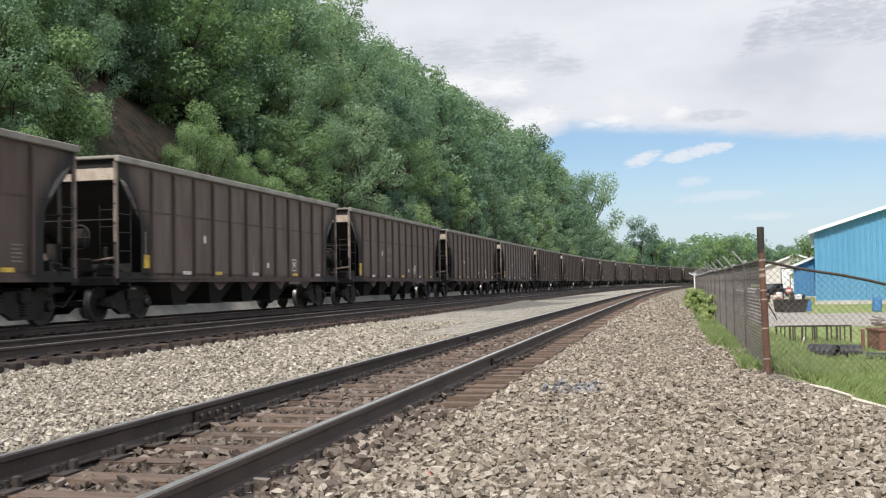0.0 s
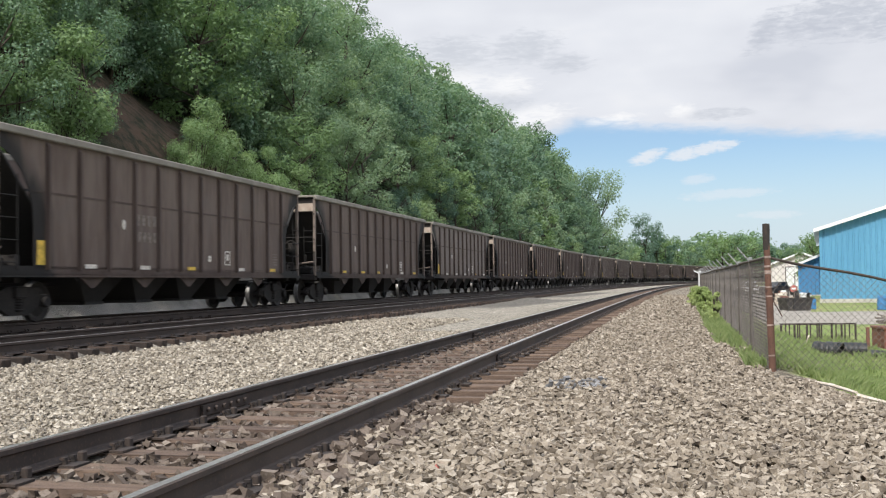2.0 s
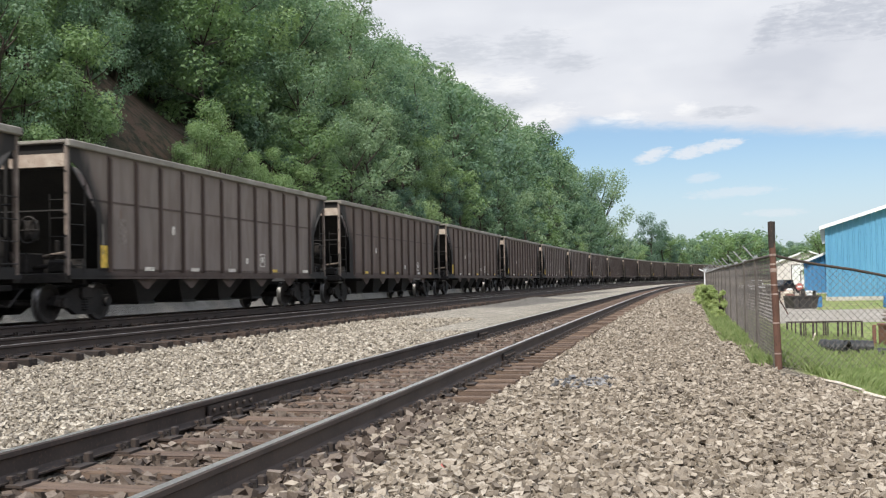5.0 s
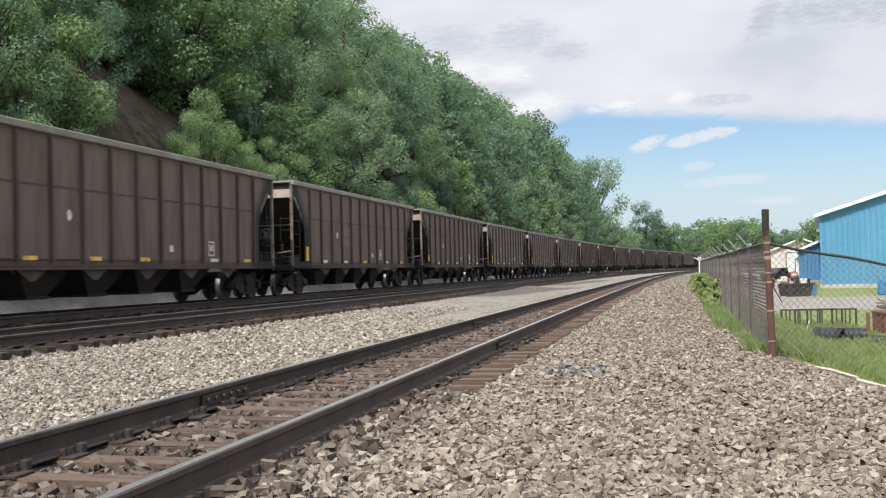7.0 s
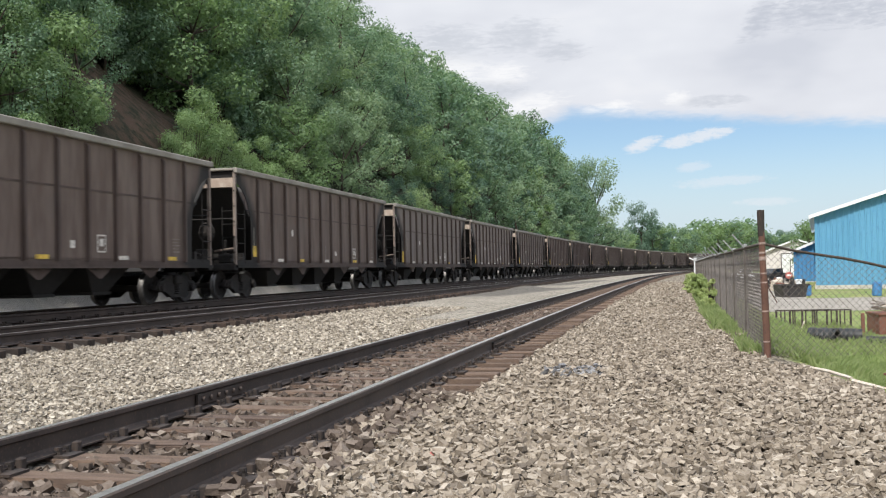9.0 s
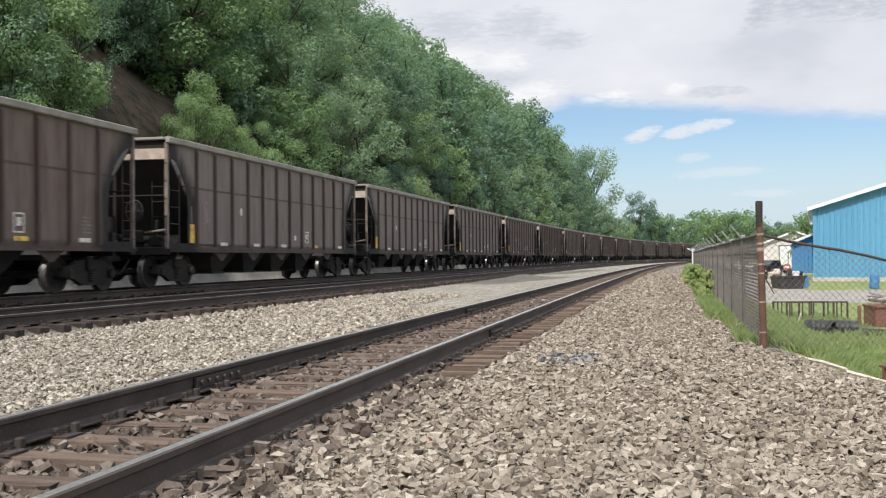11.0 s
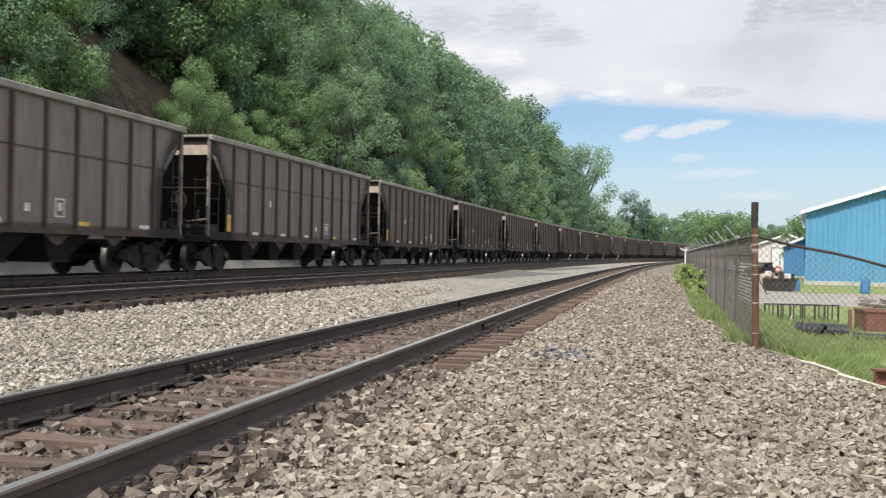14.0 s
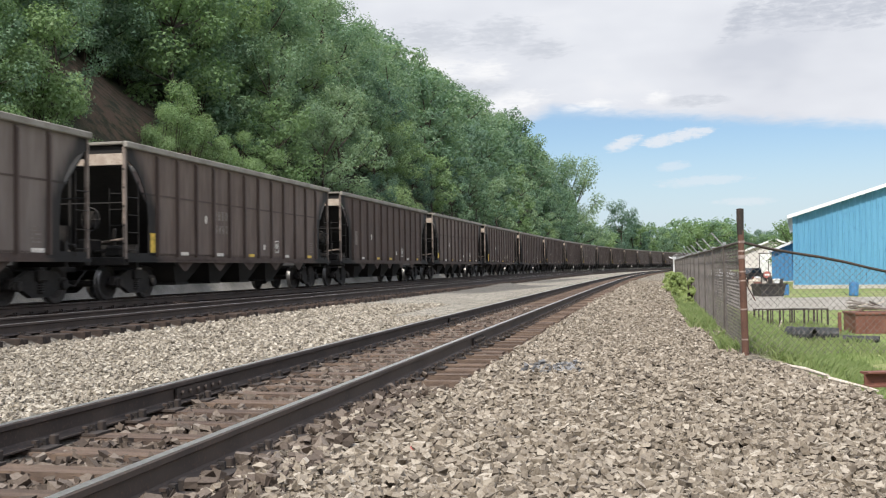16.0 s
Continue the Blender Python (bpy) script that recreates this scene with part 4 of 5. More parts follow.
def build_tree(seed, height, spread, leaves, size, mat, label, low=0.13, name="tree", category="tree"):
    """A tapered trunk with limbs, and a crown of clumps on the limb ends."""
    rng = np.random.default_rng(seed)
    rr = random.Random(seed)
    tree = thing(name, label, category, "woods on the slope")
    g = M()
    r0 = height * 0.016 + 0.05
    pts = [Vector((0, 0, -0.8))]
    for k in range(1, 6):
        pts.append(Vector((rr.uniform(-0.05, 0.05) * height * k / 5, rr.uniform(-0.05, 0.05) * height * k / 5, height * 0.80 * k / 5)))
    for k in range(5):
        g.tube(pts[k], pts[k + 1], r0 * (1 - 0.17 * k), 7, 0, r0 * (1 - 0.17 * (k + 1)))
    cs, rs = [], []
    limbs = 15
    for k in range(limbs):
        f = low + (0.97 - low) * (k + rr.random() * 0.8) / limbs
        base = pts[min(4, int(f * 0.8 / 0.8 * 5 * 0.92))].lerp(pts[min(5, int(f * 5 * 0.92) + 1)], 0.5)
        ang = k * 2.4 + rr.uniform(-0.5, 0.5)
        reach = spread * (0.50 + 0.55 * math.sin(math.pi * min(1, (f - low) / (1.02 - low) * 0.80 + 0.18))) * rr.uniform(0.72, 1.18)
        end = Vector((math.cos(ang) * reach, math.sin(ang) * reach, height * f + rr.uniform(-0.3, 0.6)))
        mid = base.lerp(end, 0.55) + Vector((0, 0, -0.25))
        g.tube(base, mid, r0 * 0.34, 5, 0, r0 * 0.22)
        g.tube(mid, end, r0 * 0.22, 5, 0, r0 * 0.08)
        rad = spread * rr.uniform(0.26, 0.42)
        cs.append(end)
        rs.append(rad)
        cs.append(mid + Vector((rr.uniform(-1, 1), rr.uniform(-1, 1), rr.uniform(0.2, 0.9))) * spread * 0.25)
        rs.append(rad * 0.62)
    cs.append(Vector((pts[5].x, pts[5].y, height * 0.95)))
    rs.append(spread * 0.36)
    part("trunk", g, m_bark, tree, "dark forked trunk and limbs")
    v = leaf_cloud(rng, [tuple(c) for c in cs], rs, leaves, size, corners=3)
    part("crown", leaf_mesh("crown", v, mat, 3), mat, tree, "dense leafy crown")
    return tree


def build_bush(seed, height, spread, leaves, size, mat, label, name="bush"):
    rng = np.random.default_rng(seed)
    rr = random.Random(seed)
    bush = thing(name, label, "bush", "bushes at the foot of the slope")
    g = M()
    cs, rs = [], []
    for k in range(13):
        a = k * 2.4
        f = rr.uniform(0.15, 1.0)
        reach = spread * (1.05 - 0.75 * f) * rr.uniform(0.5, 1.0)
        end = Vector((math.cos(a) * reach, math.sin(a) * reach, height * f))
        g.tube((0, 0, -0.4), end * 0.55, 0.05, 5, 0, 0.035)
        g.tube(end * 0.55, end, 0.035, 5, 0, 0.012)
        cs.append(tuple(end))
        rs.append(spread * rr.uniform(0.22, 0.38))
    part("stem", g, m_bark, bush)
    part("foliage", leaf_mesh("foliage", leaf_cloud(rng, cs, rs, leaves, size * 1.12, corners=3), mat, 3), mat, bush)
    return bush


NEAR_LEAVES, FAR_LEAVES = 8600, 2500
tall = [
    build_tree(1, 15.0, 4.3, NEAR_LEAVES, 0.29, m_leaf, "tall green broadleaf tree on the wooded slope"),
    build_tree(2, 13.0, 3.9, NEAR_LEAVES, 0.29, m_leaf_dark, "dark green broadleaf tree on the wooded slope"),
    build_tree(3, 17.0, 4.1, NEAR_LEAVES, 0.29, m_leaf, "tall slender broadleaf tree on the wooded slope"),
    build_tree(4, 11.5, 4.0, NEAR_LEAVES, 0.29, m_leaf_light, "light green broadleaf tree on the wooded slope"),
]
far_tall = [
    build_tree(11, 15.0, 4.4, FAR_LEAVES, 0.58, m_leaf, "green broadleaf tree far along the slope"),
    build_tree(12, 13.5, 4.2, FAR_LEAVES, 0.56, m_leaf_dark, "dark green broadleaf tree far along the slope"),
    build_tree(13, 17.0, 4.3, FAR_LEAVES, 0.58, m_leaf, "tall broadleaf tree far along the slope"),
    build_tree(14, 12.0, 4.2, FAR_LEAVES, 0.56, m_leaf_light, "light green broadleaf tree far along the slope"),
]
bushes = [
    build_bush(21, 4.2, 2.2, 2600, 0.24, m_leaf_light, "bright green leafy bush at the foot of the slope"),
    build_bush(23, 8.0, 3.4, 5500, 0.19, m_leaf_light, "tall bright green sapling clump on the clay bank"),
    build_bush(22, 3.2, 2.0, 2200, 0.22, m_leaf, "green bush at the foot of the slope"),
]
used = set()


def plant(kinds, k, x, y, z, size, turn, slim=1.0):
    proto_ob = kinds[k]
    m = pose(x, y, z, 0, 0, turn) @ Matrix.Diagonal((size * slim, size * slim, size, 1))
    if proto_ob.name not in used:
        used.add(proto_ob.name)
        proto_ob.matrix_basis = m
        return proto_ob
    k = 1.0 / proto_ob.scale.x
    return copy_thing(proto_ob, m @ Matrix.Diagonal((k, k, k, 1)))


def clear_bank(s, p):
    """The bare clay bank and the scree beside it keep free of trees."""
    return (42.5 < s < 56.0 and p > -27.0) or (38.5 < s < 60.0 and p > -22.2) or (52.0 < s < 58.0 and p > -23.6)


rt = random.Random(77)
for row, (p0, step, lo, hi) in enumerate(((-21.0, 4.4, 0.55, 0.85), (-25.0, 4.6, 0.85, 1.18), (-29.0, 4.8, 0.95, 1.25), (-33.5, 5.0, 1.0, 1.3), (-38.5, 5.4, 1.05, 1.3), (-44.5, 6.0, 1.1, 1.35))):
    s = 1.18 * (3.24 - p0) - 4 + row
    while s < 214 + (-21.0 - p0) * 3.2:
        p = p0 + rt.uniform(-1.6, 1.6)
        far_off = s > 105
        x, y = T(s, p)
        if not clear_bank(s, p) and math.degrees(math.atan2(float(x), float(y))) < 9.3:
            size = rt.uniform(lo, hi) * 0.76
            kinds = far_tall if far_off else tall
            k = rt.choices(range(4), (3, 3.4, 2.2, 1.3 if row else 2.2))[0]
            if s < 75 and k == 1:
                k = 3 if row % 2 else 0
            if s < 44 and p > -31:
                size *= 0.70
            plant(kinds, k, float(x), float(y), level(s, p) - 0.3, size, rt.uniform(0, 360))
        s += step * rt.uniform(0.75, 1.25) * (1.0 if not far_off else 1.15)
s = 27.0
while s < 150:
    p = -18.6 + rt.uniform(-0.7, 0.5)
    if not (33 < s < 51):
        x, y = T(s, p)
        plant(bushes, 0 if rt.random() < 0.45 else 2, float(x), float(y), level(s, p) - 0.1, rt.uniform(0.6, 1.15), rt.uniform(0, 360))
    s += rt.uniform(2.2, 4.2) * (1 if s < 80 else 1.6)


for s, p, size, k in ((36.2, -20.4, 0.74, 1), (33.9, -20.9, 0.60, 1), (48.2, -20.6, 0.58, 1), (46.4, -20.5, 0.42, 1), (50.2, -20.6, 0.54, 1), (52.0, -20.4, 0.50, 1), (54.0, -20.3, 0.42, 1), (56.5, -20.6, 0.40, 1), (55.0, -22.6, 0.40, 2), (58.0, -22.4, 0.6, 2), (52.6, -23.2, 0.5, 2), (60.5, -22.0, 0.8, 2), (57.0, -24.2, 0.9, 2), (32.6, -19.2, 0.5, 1), (43.8, -18.6, 0.5, 2), (55.5, -19.4, 0.5, 1), (58.5, -19.6, 0.55, 1), (39.3, -18.2, 0.45, 0)):
    x, y = T(s, p)
    plant(bushes, k, float(x), float(y), level(s, p) - 0.1, size, s * 31)


# young trees that close the wood's edge above the bank
ry = random.Random(23)
for k in range(22):
    s, p = 39.0 + 1.6 * k + ry.uniform(-0.5, 0.5), -27.0 + ry.uniform(-1.0, 0.6)
    x, y = T(s, p)
    plant(tall, (0, 3, 0, 1)[k % 4], float(x), float(y), level(s, p) - 0.3, ry.uniform(0.46, 0.66), ry.uniform(0, 360))

# undergrowth on the slope under the trees
ru = random.Random(41)
for k in range(46):
    s, p = ru.uniform(30, 82), ru.uniform(-36, -22.5)
    if clear_bank(s, p):
        continue
    x, y = T(s, p)
    plant(bushes, 2, float(x), float(y), level(s, p) - 0.1, ru.uniform(0.7, 1.3), ru.uniform(0, 360))


def sight(deg, dist):
    """A place dist metres off, deg to the right of straight ahead."""
    return dist * math.sin(radians(deg)), dist * math.cos(radians(deg))


# trees where the ridge ends and across the valley: bearing, distance, height
for deg, dist, h, k in (
    (7.8, 236, 26.5, 2), (8.5, 238, 27.0, 0), (7.2, 232, 22.0, 1), (9.4, 243, 11.0, 1),
    (10.1, 262, 8.5, 3), (10.6, 300, 11.0, 3), (11.1, 290, 19.5, 1), (11.7, 292, 15.5, 1), (12.2, 300, 13.5, 3), (12.8, 310, 14.0, 0), (13.4, 320, 13.0, 1),
    (14.0, 330, 13.0, 3), (14.7, 330, 13.5, 0), (15.2, 320, 14.5, 3), (15.8, 325, 15.0, 0), (16.3, 330, 14.5, 3), (16.9, 335, 13.5, 0), (17.5, 350, 12.0, 1),
    (18.1, 360, 11.5, 0), (18.7, 360, 11.5, 3), (19.3, 340, 12.0, 0), (19.9, 180, 8.6, 3), (20.5, 190, 9.2, 3), (21.2, 200, 9.0, 0),
    (10.8, 340, 12, 3), (11.9, 350, 14, 0), (12.6, 360, 14, 3), (13.8, 370, 14, 1), (15.0, 380, 14, 0), (16.0, 390, 15, 1), (17.1, 390, 14, 3), (18.4, 400, 14, 1),
):
    x, y = sight(deg, dist)
    base = (15.0, 13.5, 17.0, 12.0)[k]
    if h > 18:
        k, base = k % 3, (15.0, 13.0, 17.0)[k % 3]
        plant(tall, k, x, y, -0.6, h / base, deg * 37, 0.78)
    else:
        plant(far_tall, k, x, y, -0.6, h / base, deg * 37)

# far woods on the valley side
rng = np.random.default_rng(5)
cs, rs = [], []
for k in range(420):
    deg = rng.uniform(9.0, 30.0)
    dist = rng.uniform(520, 760)
    x, y = sight(deg, dist)
    h = (dist - 500) / 260 * (26 + 5 * math.sin(deg * 0.9) + 3 * math.sin(deg * 2.3)) * (0.85 if deg > 17 else 1.0)
    cs.append((x, y, max(2.0, h)))
    rs.append(rng.uniform(5, 9))
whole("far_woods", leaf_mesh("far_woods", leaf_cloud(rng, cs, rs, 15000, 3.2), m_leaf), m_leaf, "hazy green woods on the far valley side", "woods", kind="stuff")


# ---------- fence ----------
FENCE_P, FENCE_S = 4.42, 14.66


def fence_z(s):
    return level(s, FENCE_P)


def wire_net(length, h0, h1, pitch=0.10, r=0.0028):
    """Woven diagonals of one bay; the height runs from h0 to h1."""
    g = M()

    def top(x):
        return h0 + (h1 - h0) * x / length

    hi = max(h0, h1)
    n = int((length + hi) / pitch) + 1
    for way in (1, -1):
        for k in range(n):
            x0 = -hi + k * pitch
            a, b = x0, x0 + hi
            za, zb = (0.0, hi) if way > 0 else (hi, 0.0)
            if a < 0:
                za += (zb - za) * (-a) / hi
                a = 0.0
            if b > length:
                zb -= (zb - za) * (b - length) / max(b - a, 1e-6)
                b = length
            if b - a < 0.03:
                continue
            # trim at the sloping top
            m = (zb - za) / (b - a)
            ts = (h1 - h0) / length
            xc = (top(0) - za + m * a) / (m - ts) if abs(m - ts) > 1e-6 else None
            if xc is not None and a < xc < b:
                zc = za + m * (xc - a)
                if m > 0:
                    b, zb = xc, zc
                else:
                    a, za = xc, zc
            elif za > top(a) + 0.01 and zb > top(b) + 0.01:
                continue
            g.tube((a, way * 0.003, za), (b, way * 0.003, zb), r, 3)
    return g


def build_fence():
    f = thing("chain_link_fence", "old grey chain-link fence with barbed-wire arms along the ballast", "fence")
    step = 3.05
    net = wire_net(step, 1.50, 1.50).data("wire_netting", m_wire)
    gp = M()
    gp.tube((0, 0, -0.3), (0, 0, 1.52), 0.03, 10)
    post = gp.data("fence_post", m_wire)
    ga = M()
    ga.tube((0, 0, 1.48), (0.0, 0.20, 1.72), 0.013, 6)
    ga.box(-0.03, 0.03, -0.03, 0.03, 1.48, 1.56, 0, 0.01)
    arm = ga.data("barb_arm", m_silver)
    gr = M()
    gr.tube((0, 0, 1.50), (step, 0, 1.50), 0.021, 8)
    rail = gr.data("top_rail", m_wire)
    gb = M()
    for k in range(3):
        q = 0.3 + 0.33 * k
        gb.tube((0, 0.20 * q, 1.48 + 0.24 * q), (step, 0.20 * q, 1.48 + 0.24 * q), 0.003, 4)
    barb = gb.data("barbed_wire", m_wire)
    for k in range(17):
        s = FENCE_S + 0.02 + k * step
        m = at(s, FENCE_P, fence_z(s), 90)
        part("wire_netting", net, m_wire, f, m=m)
        part("top_rail", rail, m_silver, f, m=m)
        part("barbed_wire", barb, m_wire, f, m=m)
        if k:
            part("fence_post", post, m_silver, f, m=m)
            part("barb_arm", arm, m_silver, f, m=m)
    # the heavy white post where the fence ends
    g = M()
    g.tube((0, 0, -0.3), (0, 0, 1.75), 0.09, 12)
    g.tube((0, 0, 1.55), (-0.35, 0.2, 1.75), 0.03, 6)
    part("end_post", g, m_trimw, f, "white painted end post", at(FENCE_S + 17 * step, FENCE_P, fence_z(60)))
    return f


build_fence()
px, py = T(FENCE_S, FENCE_P)
PX, PY = float(px), float(py)
corner = thing("gate_post", "rusty iron corner post with flaking paint at the fence", "post", m=pose(PX, PY, level(FENCE_S, FENCE_P)))
g = M()
g.tube((0.045, 0, -0.3), (-0.005, 0, 1.94), 0.042, 14)
part("shaft", g, m_rust, corner, "rust-brown tube")
g = M()
g.lathe([(0.0, 1.95), (0.046, 1.945), (0.048, 1.90), (0.043, 1.60)], (-0.002, 0, 0), "z", 14)
part("cap", g, m_iron, corner, "dark unrusted upper end")
for z, h in ((1.49, 0.03), (1.37, 0.025), (1.28, 0.05), (1.10, 0.02), (0.98, 0.02), (0.60, 0.02), (0.2, 0.02)):
    g = M()
    g.tube((0.04 - 0.022 * z, 0, z), (0.04 - 0.022 * (z + h), 0, z + h), 0.0465, 14)
    part("band", g, m_rust_light, corner, "worn clamp band")
g = M()
g.tube((0.07, -0.02, 0.0), (0.05, -0.02, 1.05), 0.012, 6)
g.tube((0.06, 0.0, 0.95), (0.20, 0.05, 0.72), 0.008, 5)
part("stay_rod", g, m_rust, corner)

gate = thing("sagging_fence_panel", "sagging chain-link panel with a bent dark top pipe", "fence", m=pose(PX + 0.06, PY + 0.02, level(FENCE_S, FENCE_P), 0, 0, 2.0))
part("wire_netting", wire_net(3.4, 1.48, 0.78, 0.09, 0.003), m_wire, gate, "loose wire netting")
g = M()
ring = 8
for k in range(11):
    a = 3.4 * k / 10
    zc = 1.49 - 0.205 * a - 0.012 * math.sin(a * 4)
    g.v += [(a, 0.019 * math.cos(2 * math.pi * q / ring), zc + 0.019 * math.sin(2 * math.pi * q / ring)) for q in range(ring)]
    if k:
        g.f += [((k - 1) * ring + q, (k - 1) * ring + (q + 1) % ring, k * ring + (q + 1) % ring, k * ring + q) for q in range(ring)]
g.m = [0] * len(g.f)
part("top_pipe", g, m_iron, gate, "bent dark top pipe")
g = M()
g.tube((3.4, 0, -0.3), (3.4, 0, 0.82), 0.028, 8)
part("fence_post", g, m_rust, gate)

# ---------- buildings ----------
YARD, KY = -1.25, 1.517


def yard(x, y, dz=0.0, turn=0.0, tilt=0.0):
    """A place in the yard, which lies lower than the tracks."""
    return pose(x * KY, y * KY, YARD + dz, 0, tilt, turn) @ Matrix.Diagonal((KY, KY, KY, 1))



def ribbed_wall(w, eave, slope, pitch=0.30, depth=0.045):
    """A gable wall in the x-z plane from x = 0 to w, ribs standing out to -y; it rises by slope towards the middle."""
    g = M()

    def hgt(x):
        return eave + slope * min(x, w - x)

    x = 0.0
    while x < w - 1e-6:
        cuts = [x, x + pitch * 0.62, x + pitch * 0.70, x + pitch * 0.92, x + pitch]
        offs = [0, 0, -depth, -depth, 0]
        for k in range(4):
            a, b = min(cuts[k], w), min(cuts[k + 1], w)
            if b - a < 1e-5:
                continue
            g.face([(a, offs[k], 0), (b, offs[k + 1], 0), (b, offs[k + 1], hgt(b)), (a, offs[k], hgt(a))])
        x += pitch
    return g


def build_hall(name, label, x, y, w, eave, slope, length, mat, base, turn=0.0, door=False, lap=0.35, footing=0.35):
    hall = thing(name, label, "building", m=yard(x, y, 0, turn))
    front = part("front_wall", ribbed_wall(w, eave, slope), mat, hall, m=pose(0, 0, footing))
    g = M()
    peak = eave + slope * w / 2
    for a, b in (((0, length, 0), (0, 0.02, 0)), ((w, 0.02, 0), (w, length, 0))):
        n = int(length / 0.6)
        for k in range(n):
            f0, f1 = k / n, (k + 1) / n
            p0 = [a[i] + (b[i] - a[i]) * f0 for i in range(2)]
            p1 = [a[i] + (b[i] - a[i]) * f1 for i in range(2)]
            g.face([(p0[0], p0[1], 0), (p1[0], p1[1], 0), (p1[0], p1[1], eave), (p0[0], p0[1], eave)])
    g.face([(w, length, 0), (0, length, 0), (0, length, eave), (w / 2, length, peak), (w, length, eave)])
    part("rear_shell", g, mat, hall, m=pose(0, 0, footing))
    for sgn in (-1, 1):
        g = M()
        x0 = -lap if sgn < 0 else w + lap
        z0 = eave - slope * lap
        q = [(x0, -lap, z0), (w / 2, -lap, peak), (w / 2, length + lap, peak), (x0, length + lap, z0)]
        q = q if sgn < 0 else q[::-1]
        g.face([(a, b, c + 0.12) for a, b, c in q])
        g.face([(a, b, c + 0.02) for a, b, c in q][::-1])
        part("roof", g, m_trimw, hall, "white metal roof", pose(0, 0, footing))
        g = M()
        g.prism([(x0, z0 - 0.06), (w / 2, peak - 0.06), (w / 2, peak + 0.14), (x0, z0 + 0.14)], -lap - 0.03, -lap + 0.03)
        part("rake_trim", g, m_trimw, hall, "white edge trim", pose(0, 0, footing))
    g = M()
    g.box(-0.06, 0.10, -0.07, 0.06, 0, eave, 0, 0.01)
    part("corner_trim", g, mat, hall, m=pose(0, 0, footing))
    g = M()
    g.box(-0.1, w + 0.1, -0.1, length, -0.6, footing, 0)
    part("footing", g, m_concrete, hall, "pale concrete footing")
    return hall


big = build_hall("blue_hall", "large light blue ribbed metal hall with white roof edge", 21.2, 57.5, 25.0, 3.95, 0.312, 30, m_blue, YARD, -20.3, footing=0.22)
low = build_hall("blue_shed", "lower deep blue metal shed beside the hall", 27.75, 80.0, 12.0, 2.40, 0.42, 14, m_blue2, YARD, -20.0, footing=0.08)
shed = build_hall("white_shed", "white metal shed with a roller door", 37.9, 120.0, 7.6, 2.75, 0.38, 14, m_whitewall, YARD, -19.0, footing=0.12)
g = M()
g.box(2.1, 4.3, -0.09, -0.05, 0.1, 2.65)
door = part("roller_door", g, m_trimw, shed, "pale roller door")
for k in range(9):
    g = M()
    g.box(2.12, 4.28, -0.11, -0.09, 0.15 + k * 0.28, 0.38 + k * 0.28)
    part("slat", g, m_trimw, door)
g = M()
g.box(2.0, 2.1, -0.12, -0.04, 0.0, 2.75)
g.box(4.3, 4.4, -0.12, -0.04, 0.0, 2.75)
g.box(2.0, 4.4, -0.12, -0.04, 2.65, 2.75)
part("door_frame", g, m_iron, shed)
g = M()
g.box(3.0, 3.1, -0.13, -0.11, 0.1, 2.0)
g.box(3.0, 4.3, -0.13, -0.11, 1.92, 2.0)
part("inner_frame", g, m_iron, shed)

# yard drive
drive = [(9.5, 31.0), (16.0, 30.6), (24.0, 31.5), (40.0, 33.0), (40.0, 41.0), (15.2, 42.5), (17.9, 50.0), (20.6, 57.3), (25.0, 70.0), (36.0, 100.0), (38.0, 119.5), (20.5, 119.0), (17.0, 80.0), (13.0, 48.0), (10.5, 40.0)]
me = bpy.data.meshes.new("drive")
bm = bmesh.new()
f = bm.faces.new([bm.verts.new((x * KY, y * KY, YARD + 0.012)) for x, y in drive])
bmesh.ops.triangulate(bm, faces=bm.faces[:])
bm.normal_update()
bm.to_mesh(me)
bm.free()
me.materials.append(m_yard)
tagged(new("drive", me), "pale dusty gravel drive through the yard", "drive", kind="structure")

# ---------- yard things ----------
m_black = material("black_plastic_pipe", plain((0.018, 0.020, 0.021), 0.3, 8.0), 0.5)
m_drum = material("blue_plastic_drum", plain((0.06, 0.20, 0.42), 0.2, 6.0), 0.4)
m_bin = material("black_skip_paint", worn((0.022, 0.022, 0.024), (0.04, 0.038, 0.037), (0.09, 0.06, 0.045), 1.0, 9.0, 0.002), 0.6)
m_wood = material("split_pale_wood", worn((0.50, 0.42, 0.33), (0.66, 0.60, 0.52), (0.36, 0.28, 0.20), 2.0, 20.0, 0.004, (1, 6, 6)), 0.85)
m_redrust = material("red_brown_scrap", worn((0.15, 0.060, 0.042), (0.22, 0.10, 0.075), (0.09, 0.045, 0.035), 1.5, 16.0, 0.002), 0.8)
m_scrap = material("grey_scrap_metal", worn((0.16, 0.14, 0.12), (0.34, 0.31, 0.28), (0.12, 0.07, 0.05), 4.0, 18.0, 0.003), 0.7, 0.2)
m_red = material("red_enamel", plain((0.42, 0.12, 0.10), 0.2, 6.0), 0.5)
m_glass = material("dark_glass", plain((0.02, 0.025, 0.03), 0.1, 2.0), 0.08, 0.0, 0.6)

